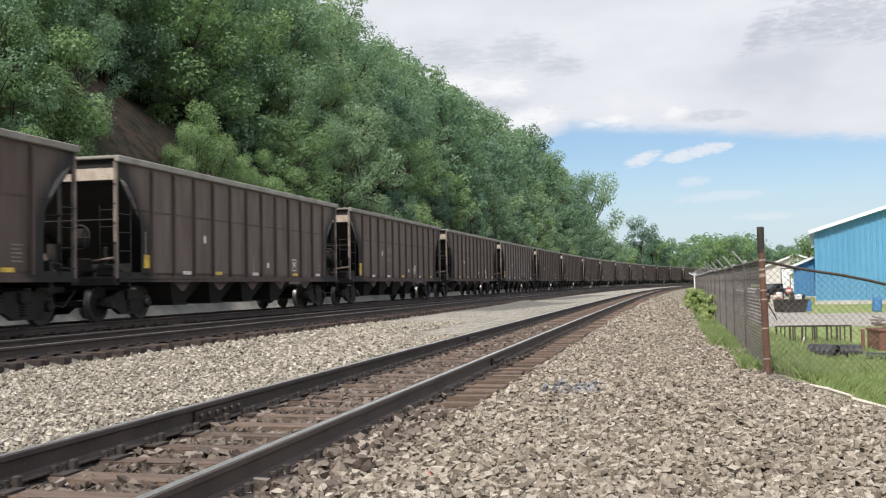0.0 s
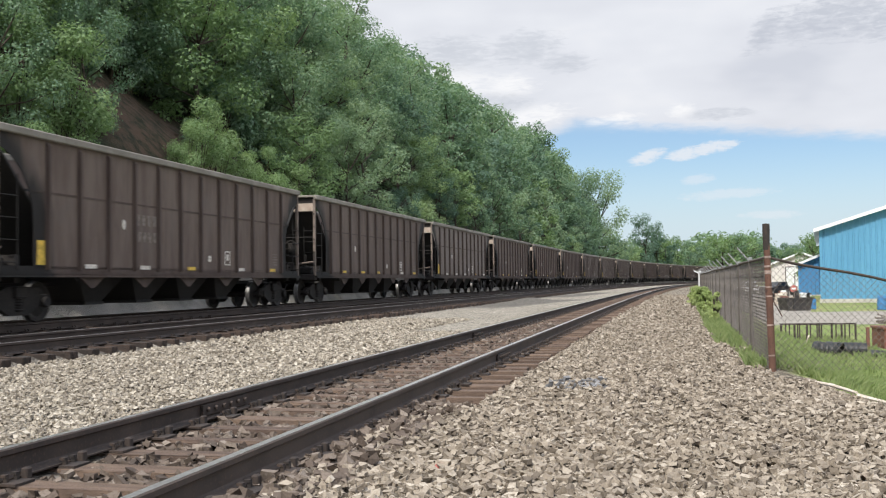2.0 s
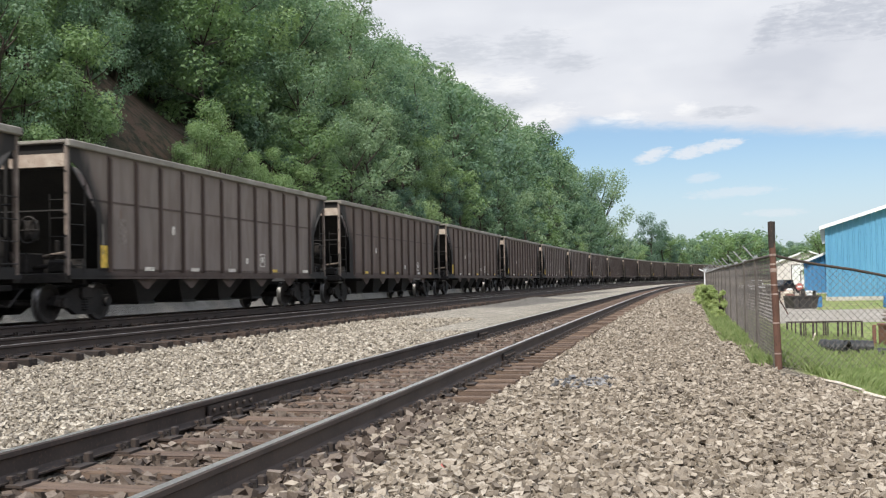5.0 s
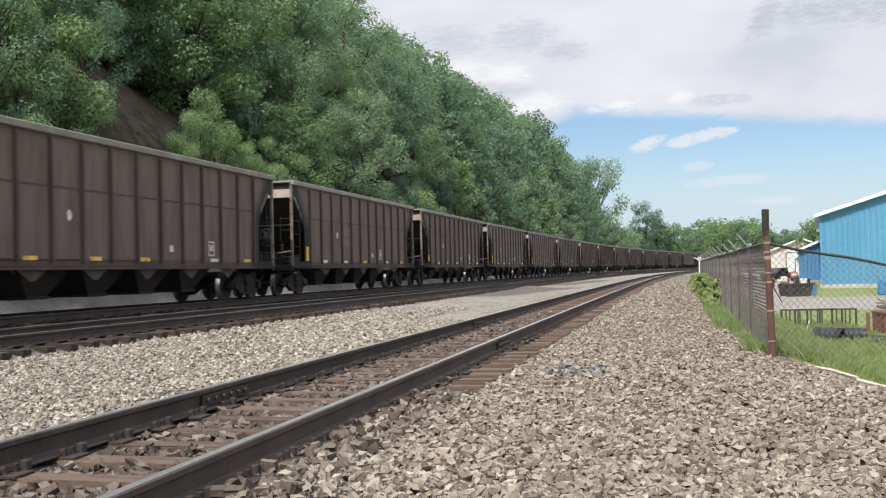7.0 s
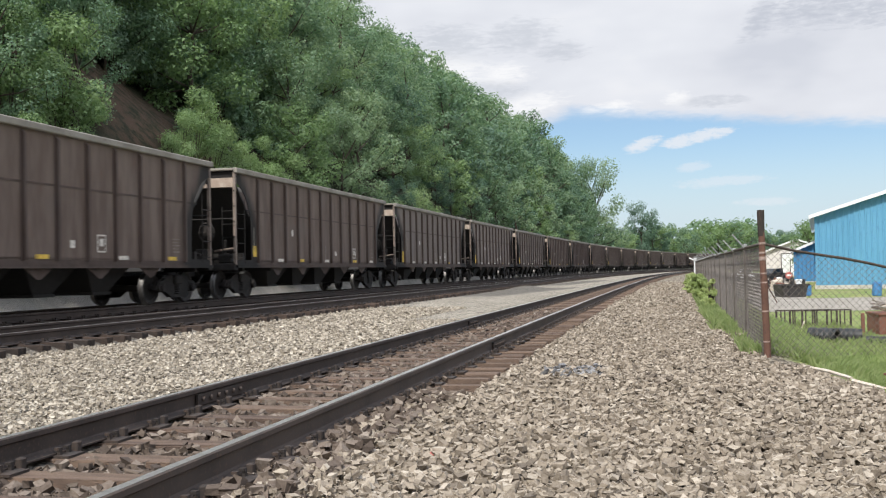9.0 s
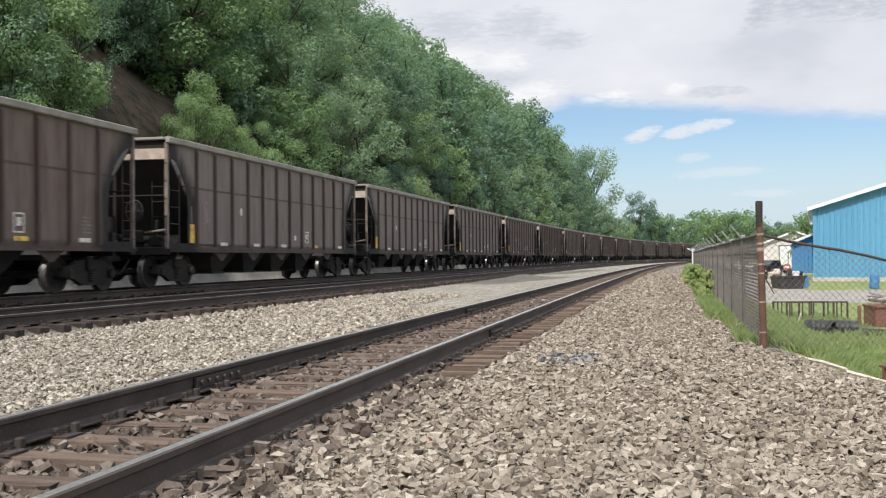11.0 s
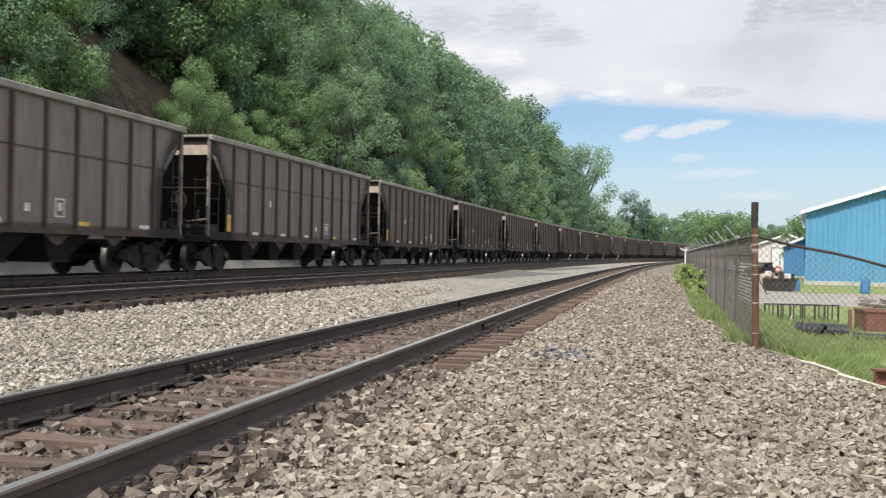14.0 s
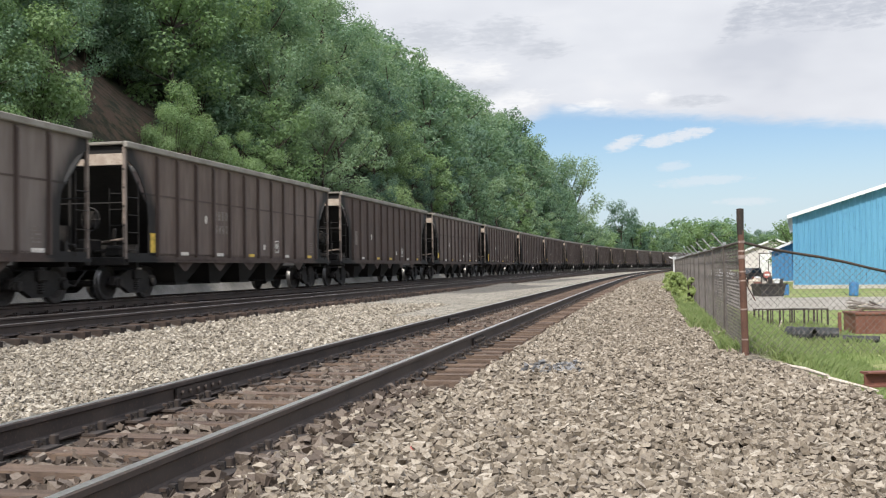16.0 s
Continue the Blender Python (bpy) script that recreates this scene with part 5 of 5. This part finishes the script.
rack = thing("steel_rack", "long rusty steel rack of upright bars in the grass", "rack", m=yard(7.42, 22.65, -0.05, -2) @ Matrix.Diagonal((1.24, 1, 1, 1)))
for y, h, a0, a1 in ((0.0, 0.47, -0.02, 0.98), (0.30, 0.45, 0.30, 1.42)):
    g = M()
    g.box(a0, a1, y - 0.02, y + 0.02, h - 0.03, h, 0, 0.004)
    part("top_bar", g, m_iron, rack)
for k, a in enumerate((0.0, 0.08, 0.15, 0.24, 0.33, 0.37, 0.46, 0.53, 0.60, 0.68, 0.72, 0.80, 0.90, 0.98, 1.06, 1.16, 1.22, 1.30, 1.41)):
    w = 0.010 if k % 3 else 0.017
    y = 0.0 if k < 5 or k % 3 == 0 and a < 0.98 else 0.30
    g = M()
    g.box(a - w, a + w, y - 0.014, y + 0.014, 0.0, 0.45, 0, 0.004)
    part("upright", g, m_iron, rack)
g = M()
g.tube((0.50, -0.1, 0.02), (0.60, 0.0, 0.20), 0.018, 6)
whole("broken_board", g, m_wood, "pale broken board leaning in the rack", "board", m=yard(7.42, 22.6, -0.05))


def build_pipe(x, y, turn, length, r, label):
    pipe = thing("culvert_pipe", label, "pipe", "pipes in the grass", yard(x, y, r * KY - 0.06, turn))
    g = M()
    prof = []
    k = 0
    n = int(length / 0.09)
    for k in range(n + 1):
        prof += [(r * 0.95, -length / 2 + k * 0.09), (r, -length / 2 + k * 0.09 + 0.03), (r, -length / 2 + k * 0.09 + 0.06)]
    g.lathe(prof, (0, 0, 0), "x", 22)
    g.lathe([(r * 0.9, length / 2), (r * 0.9, -length / 2)], (0, 0, 0), "x", 22)
    g.lathe([(r * 0.9, -length / 2), (r * 0.95, -length / 2)], (0, 0, 0), "x", 22)
    g.lathe([(r * 0.95, length / 2 + 0.06), (r * 0.9, length / 2)], (0, 0, 0), "x", 22)
    part("tube", g, m_black, pipe)
    g = M()
    g.lathe([(r * 1.08, -length / 2 - 0.02), (r * 1.08, -length / 2 + 0.08), (r * 0.98, -length / 2 + 0.1)], (0, 0, 0), "x", 22)
    part("collar", g, m_black, pipe)
    return pipe


build_pipe(6.86, 18.4, -42, 0.42, 0.16, "black ribbed plastic culvert pipe lying in tall grass")
build_pipe(7.28, 18.65, -20, 0.62, 0.15, "black plastic culvert pipe lying in tall grass")
build_pipe(7.92, 18.3, -30, 0.55, 0.08, "short black plastic pipe half hidden in grass")

# split white rail and rusty beam at the edge of the ballast
g = M()
a = hit_a = Vector((4.20, 11.92, level(13.2, 4.2) + 0.03))
b = Vector((4.20, 10.50, level(12, 4.2) + 0.03))
g.tube(a, a.lerp(b, 0.5) + Vector((0.015, 0, 0.01)), 0.018, 7, 0, 0.021)
g.tube(a.lerp(b, 0.5) + Vector((0.015, 0, 0.01)), b, 0.021, 7, 0, 0.016)
whole("white_rail", g, m_wood, "long peeled white pole on the edge of the ballast", "pole")
g = M()
g.tube((4.14, 10.30, level(12, 4.2) + 0.02), (4.20, 9.35, level(11, 4.2) + 0.02), 0.03, 6, 0, 0.014)
whole("split_board", g, m_wood, "splintered pale board end beside the rusty beam", "board")
g = M()
g.prism([(-0.075, 0), (0.075, 0), (0.075, 0.015), (0.012, 0.025), (0.012, 0.125), (0.075, 0.135), (0.075, 0.15), (-0.075, 0.15), (-0.075, 0.135), (-0.012, 0.125), (-0.012, 0.025), (-0.075, 0.015)], 0, 2.4)
whole("rusty_beam", g, m_redrust, "rusty red steel beam lying at the grass edge", "beam", m=pose(4.34, 9.95, level(10.6, 5.0) - 0.02, 0, 0, -80))

# scrap pile
rs_ = random.Random(9)
g = M()
g.box(0, 1.5, 0, 0.8, 0, 0.42, 0, 0.015)
g.box(-0.02, 1.52, -0.03, 0.83, 0.40, 0.45, 0, 0.008)
box_thing = thing("scrap_bin", "red-brown rusty steel scrap bin in the grass", "bin", m=yard(8.75, 20.4, -0.02, -6))
part("body", g, m_redrust, box_thing)
for k in range(3):
    g = M()
    g.box(0.2 + 0.5 * k, 0.25 + 0.5 * k, -0.03, 0.0, 0, 0.40)
    part("stiffener", g, m_redrust, box_thing)
for k in range(16):
    g = M()
    l = rs_.uniform(0.3, 0.9)
    an = rs_.uniform(-0.5, 0.5)
    dx, dz = math.cos(an) * l / 2, math.sin(an) * l / 2 * 0.5
    g.tube((-dx, rs_.uniform(-0.2, 0.2), -dz), (dx, rs_.uniform(-0.2, 0.2), dz), rs_.uniform(0.010, 0.03), 6)
    whole("scrap_piece", g, m_scrap if k % 3 else m_wood, "bent piece of scrap heaped on the bin", "scrap", "scrap heap", m=yard(8.75 + rs_.uniform(0.1, 1.2), 20.7 + rs_.uniform(-0.2, 0.3), 0.72 + 0.04 * (k % 6), rs_.uniform(-30, 30)))
g = M()
g.box(-0.03, 0.03, -0.03, 0.03, 0, 0.46, 0, 0.008)
whole("short_post", g, m_redrust, "short rusty post standing in the grass", "post", m=yard(8.38, 20.3, -0.02))

# skip
skip = thing("skip", "black steel skip standing on the gravel drive", "skip", m=yard(14.75, 44.2, 0.012, -2))
g = M()
g.prism([(0.10, 0), (1.02, 0), (1.16, 0.55), (0.0, 0.55)], 0, 1.4)
part("tub", g, m_bin, skip)
g = M()
g.box(-0.04, 1.2, -0.05, 0.03, 0.50, 0.58)
part("rim", g, m_bin, skip)
for a in (0.3, 0.8):
    g = M()
    g.box(a, a + 0.07, -0.06, 0.02, 0.02, 0.5)
    part("rib", g, m_bin, skip)
g = M()
g.tube((0.62, 0.5, 0.5), (0.60, 0.5, 0.86), 0.10, 8)
part("load", g, m_bin, skip)


def drum(x, y, r, h, tilt):
    d = thing("drum", "blue plastic drum standing in the yard", "drum", "blue drums", yard(x, y, 0.01, 0, tilt))
    g = M()
    g.lathe([(0, 0), (r * 0.92, 0), (r, 0.05), (r, h * 0.3), (r * 1.04, h * 0.33), (r, h * 0.36), (r, h * 0.66), (r * 1.04, h * 0.69), (r, h * 0.72), (r, h * 0.94), (r * 0.9, h), (0, h * 0.99)], (0, 0, 0), "z", 20)
    part("barrel", g, m_drum, d)
    g = M()
    g.lathe([(r * 0.9, h), (r * 0.93, h + 0.03), (r * 0.86, h + 0.035), (r * 0.84, h)], (0, 0, 0), "z", 20)
    part("rim", g, m_drum, d)


drum(18.72, 43.8, 0.20, 0.58, 4)
drum(16.55, 46.0, 0.14, 0.46, 0)
drum(16.25, 46.4, 0.13, 0.42, 0)

# round sign on a post, and clutter by the sheds
sign = thing("round_sign", "round red and white sign on a post", "sign", m=yard(18.75, 55.0))
g = M()
g.tube((0, 0, 0), (0, 0, 0.95), 0.02, 6)
part("post", g, m_iron, sign)
g = M()
g.lathe([(0, -0.02), (0.19, -0.02), (0.19, 0.0), (0, 0.0)], (0, 0, 0.85), "y", 24)
part("disc", g, m_red, sign)
g = M()
g.box(-0.13, 0.13, -0.032, -0.024, 0.80, 0.90)
part("bar", g, m_trimw, sign, "white bar")
rs_ = random.Random(12)
for k in range(26):
    x = rs_.uniform(17.0, 21.2)
    y = rs_.uniform(53, 70)
    x = 0.317 * y + rs_.uniform(-0.2, 2.6)
    g = M()
    w, d, h = rs_.uniform(0.15, 0.55), rs_.uniform(0.15, 0.5), rs_.uniform(0.15, 0.6)
    g.box(-w / 2, w / 2, -d / 2, d / 2, 0.0, h, 0, 0.03)
    g.box(-w / 2 - 0.03, w / 2 + 0.03, -d / 2 - 0.03, d / 2 + 0.03, h * 0.82, h * 0.92, 0, 0.01)
    whole("crate", g, (m_scrap, m_wood, m_redrust, m_trimw, m_bin)[k % 5], "weathered crate among the clutter by the sheds", "crate", "yard clutter", m=yard(x, y, 0.012, rs_.uniform(-40, 40)))


def build_pickup(x, y, turn, paint, label):
    car = thing("pickup_truck", label, "truck", m=pose(x * KY, y * KY, YARD + 0.012, 0, 0, turn))
    g = M()
    g.prism([(-2.6, 0.45), (2.6, 0.45), (2.62, 0.95), (1.5, 1.05), (0.9, 1.65), (-0.6, 1.68), (-0.75, 1.08), (-2.6, 1.05)], -0.9, 0.9)
    part("body", g, paint, car)
    for sy in (-1, 1):
        g = M()
        g.prism([(1.32, 1.10), (0.86, 1.58), (-0.5, 1.60), (-0.6, 1.12)], sy * 0.905 - 0.004, sy * 0.905 + 0.004)
        part("side_window", g, m_glass, car)
        for a in (-1.6, 1.65):
            g = M()
            g.lathe([(0, 0.11), (0.2, 0.11), (0.36, 0.09), (0.36, -0.09), (0, -0.1)], (0, 0, 0), "y", 18)
            part("wheel", g, m_black, car, m=pose(a, sy * 0.84, 0.36))
    g = M()
    g.face([(1.5, -0.8, 1.07), (1.5, 0.8, 1.07), (0.92, 0.75, 1.63), (0.92, -0.75, 1.63)])
    part("windscreen", g, m_glass, car, m=pose(0.012, 0, 0.012))


build_pickup(27.3, 92.0, 200, m_trimw, "white pickup truck parked by the sheds")
build_pickup(27.4, 84.0, 215, m_bin, "dark pickup truck parked by the sheds")

# a scrap of red plastic among the stones
g = M()
g.prism([(-0.03, 0.0), (0.03, 0.004), (0.022, 0.016), (-0.012, 0.022)], -0.02, 0.02)
whole("red_litter", g, m_red, "small scrap of red plastic on the ballast", "litter", m=pose(-0.09, 6.43, level(7.0, 1.75) + 0.022, 12, 8, 30))


# ---------- loose stones, grass ----------
def stone_shapes(n):
    out = []
    for k in range(n):
        r = np.random.default_rng(100 + k)
        v = np.array([(x, y, z) for z in (-1, 1) for y in (-1, 1) for x in (-1, 1)], float)
        v *= r.uniform(0.55, 1.0, (8, 1))
        v += r.normal(size=(8, 3)) * 0.20
        v *= np.array([1.1, r.uniform(0.6, 0.95), r.uniform(0.48, 0.80)])
        out.append(v * 0.62)
    return out


SHAPES = stone_shapes(14)
SFACES = np.array([(4, 5, 7, 6), (0, 1, 5, 4), (2, 6, 7, 3), (0, 4, 6, 2), (1, 3, 7, 5)])


def stones(name, mat, label, areas, seed, skip_ties=False):
    """areas: (s0, s1, p0, p1, per square metre, size). One object of many loose stones."""
    r = np.random.default_rng(seed)
    vs, count = [], 0
    for s0, s1, p0, p1, dens, size in areas:
        n = int((s1 - s0) * (p1 - p0) * dens)
        s, p = r.uniform(s0, s1, n), r.uniform(p0, p1, n)
        if skip_ties:
            off = np.abs((s - 0.68 + TIE_STEP / 2) % TIE_STEP - TIE_STEP / 2)
            ok = off > 0.105 + 0.04 * r.random(n)
            ok |= (r.random(n) < 0.11)
            s, p = s[ok], p[ok]
            n = len(s)
        x, y = T(s, p)
        z = np.array([level(a, b) for a, b in zip(s, p)])
        sz = size * (0.45 + 1.35 * r.random(n) ** 2.0)
        a, b, c = r.uniform(0, 6.283, n), r.normal(size=n) * 0.38, r.normal(size=n) * 0.38
        ca, sa, cb, sb, cc, sc = np.cos(a), np.sin(a), np.cos(b), np.sin(b), np.cos(c), np.sin(c)
        R = np.empty((n, 3, 3))
        R[:, 0] = np.stack([ca * cb, ca * sb * sc - sa * cc, ca * sb * cc + sa * sc], 1)
        R[:, 1] = np.stack([sa * cb, sa * sb * sc + ca * cc, sa * sb * cc - ca * sc], 1)
        R[:, 2] = np.stack([-sb, cb * sc, cb * cc], 1)
        pick = r.integers(0, len(SHAPES), n)
        base = np.array(SHAPES)[pick] * sz[:, None, None]
        v = np.einsum("nij,nkj->nki", R, base)
        zz = z + sz * (r.random(n) ** 1.3) * 0.95 + 0.004
        v += np.stack([x, y, zz], 1)[:, None, :]
        vs.append(v.reshape(-1, 3))
        count += n
    v = np.concatenate(vs)
    f = (SFACES[None] + (np.arange(count) * 8)[:, None, None]).reshape(-1)
    me = bpy.data.meshes.new(name)
    me.vertices.add(len(v))
    me.vertices.foreach_set("co", v.astype(np.float32).ravel())
    me.loops.add(len(f))
    me.loops.foreach_set("vertex_index", f.astype(np.int32))
    me.polygons.add(len(f) // 4)
    me.polygons.foreach_set("loop_start", np.arange(0, len(f), 4, dtype=np.int32))
    me.materials.append(mat)
    me.update(calc_edges=True)
    me.shade_flat()
    return tagged(new(name, me), label, "ballast", kind="stuff")


stones("ballast_stones", m_stone, "sharp grey-tan crushed ballast stones beside the track", [
    (3.6, 8.5, 1.0, 5.2, 1550, 0.029), (8.5, 13.5, 1.05, 5.2, 1200, 0.028), (13.5, 20, 1.3, 4.4, 850, 0.028), (20, 29, 1.35, 4.1, 420, 0.031), (29, 44, 1.4, 4.0, 220, 0.037), (44, 75, 1.5, 3.8, 80, 0.050),
], 1)
stones("pale_stones", m_stone_pale, "pale crushed stone between the two tracks", [
    (7.0, 14.0, -4.5, -0.95, 800, 0.024), (10, 18.0, -6.3, -4.5, 620, 0.026), (14, 24, -4.5, -0.95, 440, 0.031), (18, 32, -6.3, -3.0, 200, 0.036),
], 2)
stones("crib_stones", m_stone_dark, "dark stones lying between the ties", [
    (3.0, 16.0, -0.66, 0.66, 950, 0.040), (3.0, 11.0, 0.83, 1.34, 1000, 0.044), (11.0, 18.0, 0.83, 1.34, 520, 0.038), (18, 36, 0.83, 1.38, 200, 0.040), (4.0, 14.0, -1.3, -0.85, 600, 0.036), (16, 30, -0.64, 0.64, 420, 0.042),
], 3, True)
m_stone_blue = stone_mat("blue_grey_stone", [(0.1, (0.08, 0.080, 0.083)), (0.5, (0.185, 0.184, 0.188)), (0.95, (0.33, 0.33, 0.335))])
stones("blue_stones", m_stone_blue, "small spill of blue-grey stones on the ballast", [(11.6, 12.6, 1.85, 2.5, 520, 0.036)], 6)


# the stones nearest to the eye, one by one
ground_ob = bpy.data.objects["ground"]
near_stones = []
for k in range(6):
    g = M()
    g.mesh_of(SHAPES[k], [tuple(f) for f in SFACES])
    near_stones.append(g.data("stone", m_stone))
rn = random.Random(8)
for k in range(300):
    s, p = rn.uniform(4.0, 6.6), rn.uniform(1.3, 4.0)
    x, y = T(s, p)
    z = rn.uniform(0.034, 0.055)
    m = pose(float(x), float(y), level(s, p) + 0.012, rn.uniform(-30, 30), rn.uniform(-30, 30), rn.uniform(0, 360)) @ Matrix.Diagonal((z, z, z, 1))
    part("stone", near_stones[k % 6], m_stone, ground_ob, m=m)


def blades(name, label, areas, seed, mat=m_grass):
    r = np.random.default_rng(seed)
    vs = []
    for s0, s1, p0, p1, dens, h in areas:
        n = int((s1 - s0) * (p1 - p0) * dens)
        s, p = r.uniform(s0, s1, n), r.uniform(p0, p1, n)
        keep = np.array([noise.noise((a * 0.8, b * 0.8, seed)) for a, b in zip(s, p)]) + r.uniform(-0.3, 0.5, n) > -0.1
        keep &= (p < 4.76) | (p > 4.8 + 0.22 * np.maximum(0, 12.8 - s))
        s, p = s[keep], p[keep]
        n = len(s)
        x, y = T(s, p)
        z = np.array([level(a, b) for a, b in zip(s, p)])
        hh = h * (0.45 + 0.75 * r.random(n))
        a = r.uniform(0, 6.283, n)
        w = 0.004 + 0.006 * r.random(n)
        lean = r.normal(size=(n, 2)) * 0.35 * hh[:, None]
        c = np.stack([x, y, z], 1)
        u = np.stack([np.cos(a), np.sin(a), np.zeros(n)], 1) * w[:, None]
        mid = c + np.stack([lean[:, 0] * 0.35, lean[:, 1] * 0.35, hh * 0.6], 1)
        tip = c + np.stack([lean[:, 0], lean[:, 1], hh], 1)
        vs.append(np.stack([c - u, c + u, mid + u * 0.7, tip], 1).reshape(-1, 4, 3)[:, [0, 1, 2, 3]].reshape(-1, 3))
    v = np.concatenate(vs)
    return tagged(new(name, leaf_mesh(name, v, mat)), label, "grass", kind="stuff")


blades("verge_grass", "rough green grass along the fence and verge", [
    (10.5, 14.6, 5.05, 7.2, 1500, 0.10), (14.6, 24, 4.75, 7.6, 1000, 0.15), (14.9, 30, 4.15, 4.75, 800, 0.17), (20, 44, 3.95, 4.75, 420, 0.22), (24, 40, 5, 9, 160, 0.20),
], 4)
# climbing weeds on the fence
m_weed = leaf_mat("weed_leaf", (0.19, 0.25, 0.085), (0.29, 0.36, 0.14), (0.42, 0.47, 0.22))
for s, p, h, sp in ((29, 4.25, 0.9, 0.20), (31, 4.25, 0.40, 0.3), (34, 4.25, 0.55, 0.32), (37, 4.2, 0.75, 0.38), (40, 4.15, 0.9, 0.40), (43, 4.15, 0.8, 0.42), (46.5, 4.1, 0.85, 0.42), (50, 4.1, 0.75, 0.45), (54, 4.1, 0.7, 0.45), (60, 4.05, 0.7, 0.5)):
    b = build_bush(int(s * 10), h, sp, 1500, 0.085, m_weed, "leafy weeds growing against the chain-link fence", "weed_clump")
    tagged(b, group="weeds on the fence", category="weeds")
    x, y = T(s, p)
    b.matrix_basis = pose(float(x), float(y), level(s, p))


def motions():
    times = [0.5 * k for k in range(33)]
    fine = [k / 30 for k in range(481)]
    for k, car in enumerate(cars):
        s0 = S_FIRST + k * STEP
        walk(car, [(t, car_pose(s0 - travelled(t))) for t in times])
        if k > 13:
            continue
        for ob in car.children:
            if ob.name.split(".")[0] == "wheelset":
                x = ob.matrix_basis.translation.x
                walk(ob, [(t, pose(x, 0, WHEEL_R + 0.002, 0, -math.degrees(travelled(t) / WHEEL_R), 0)) for t in fine])


motions()
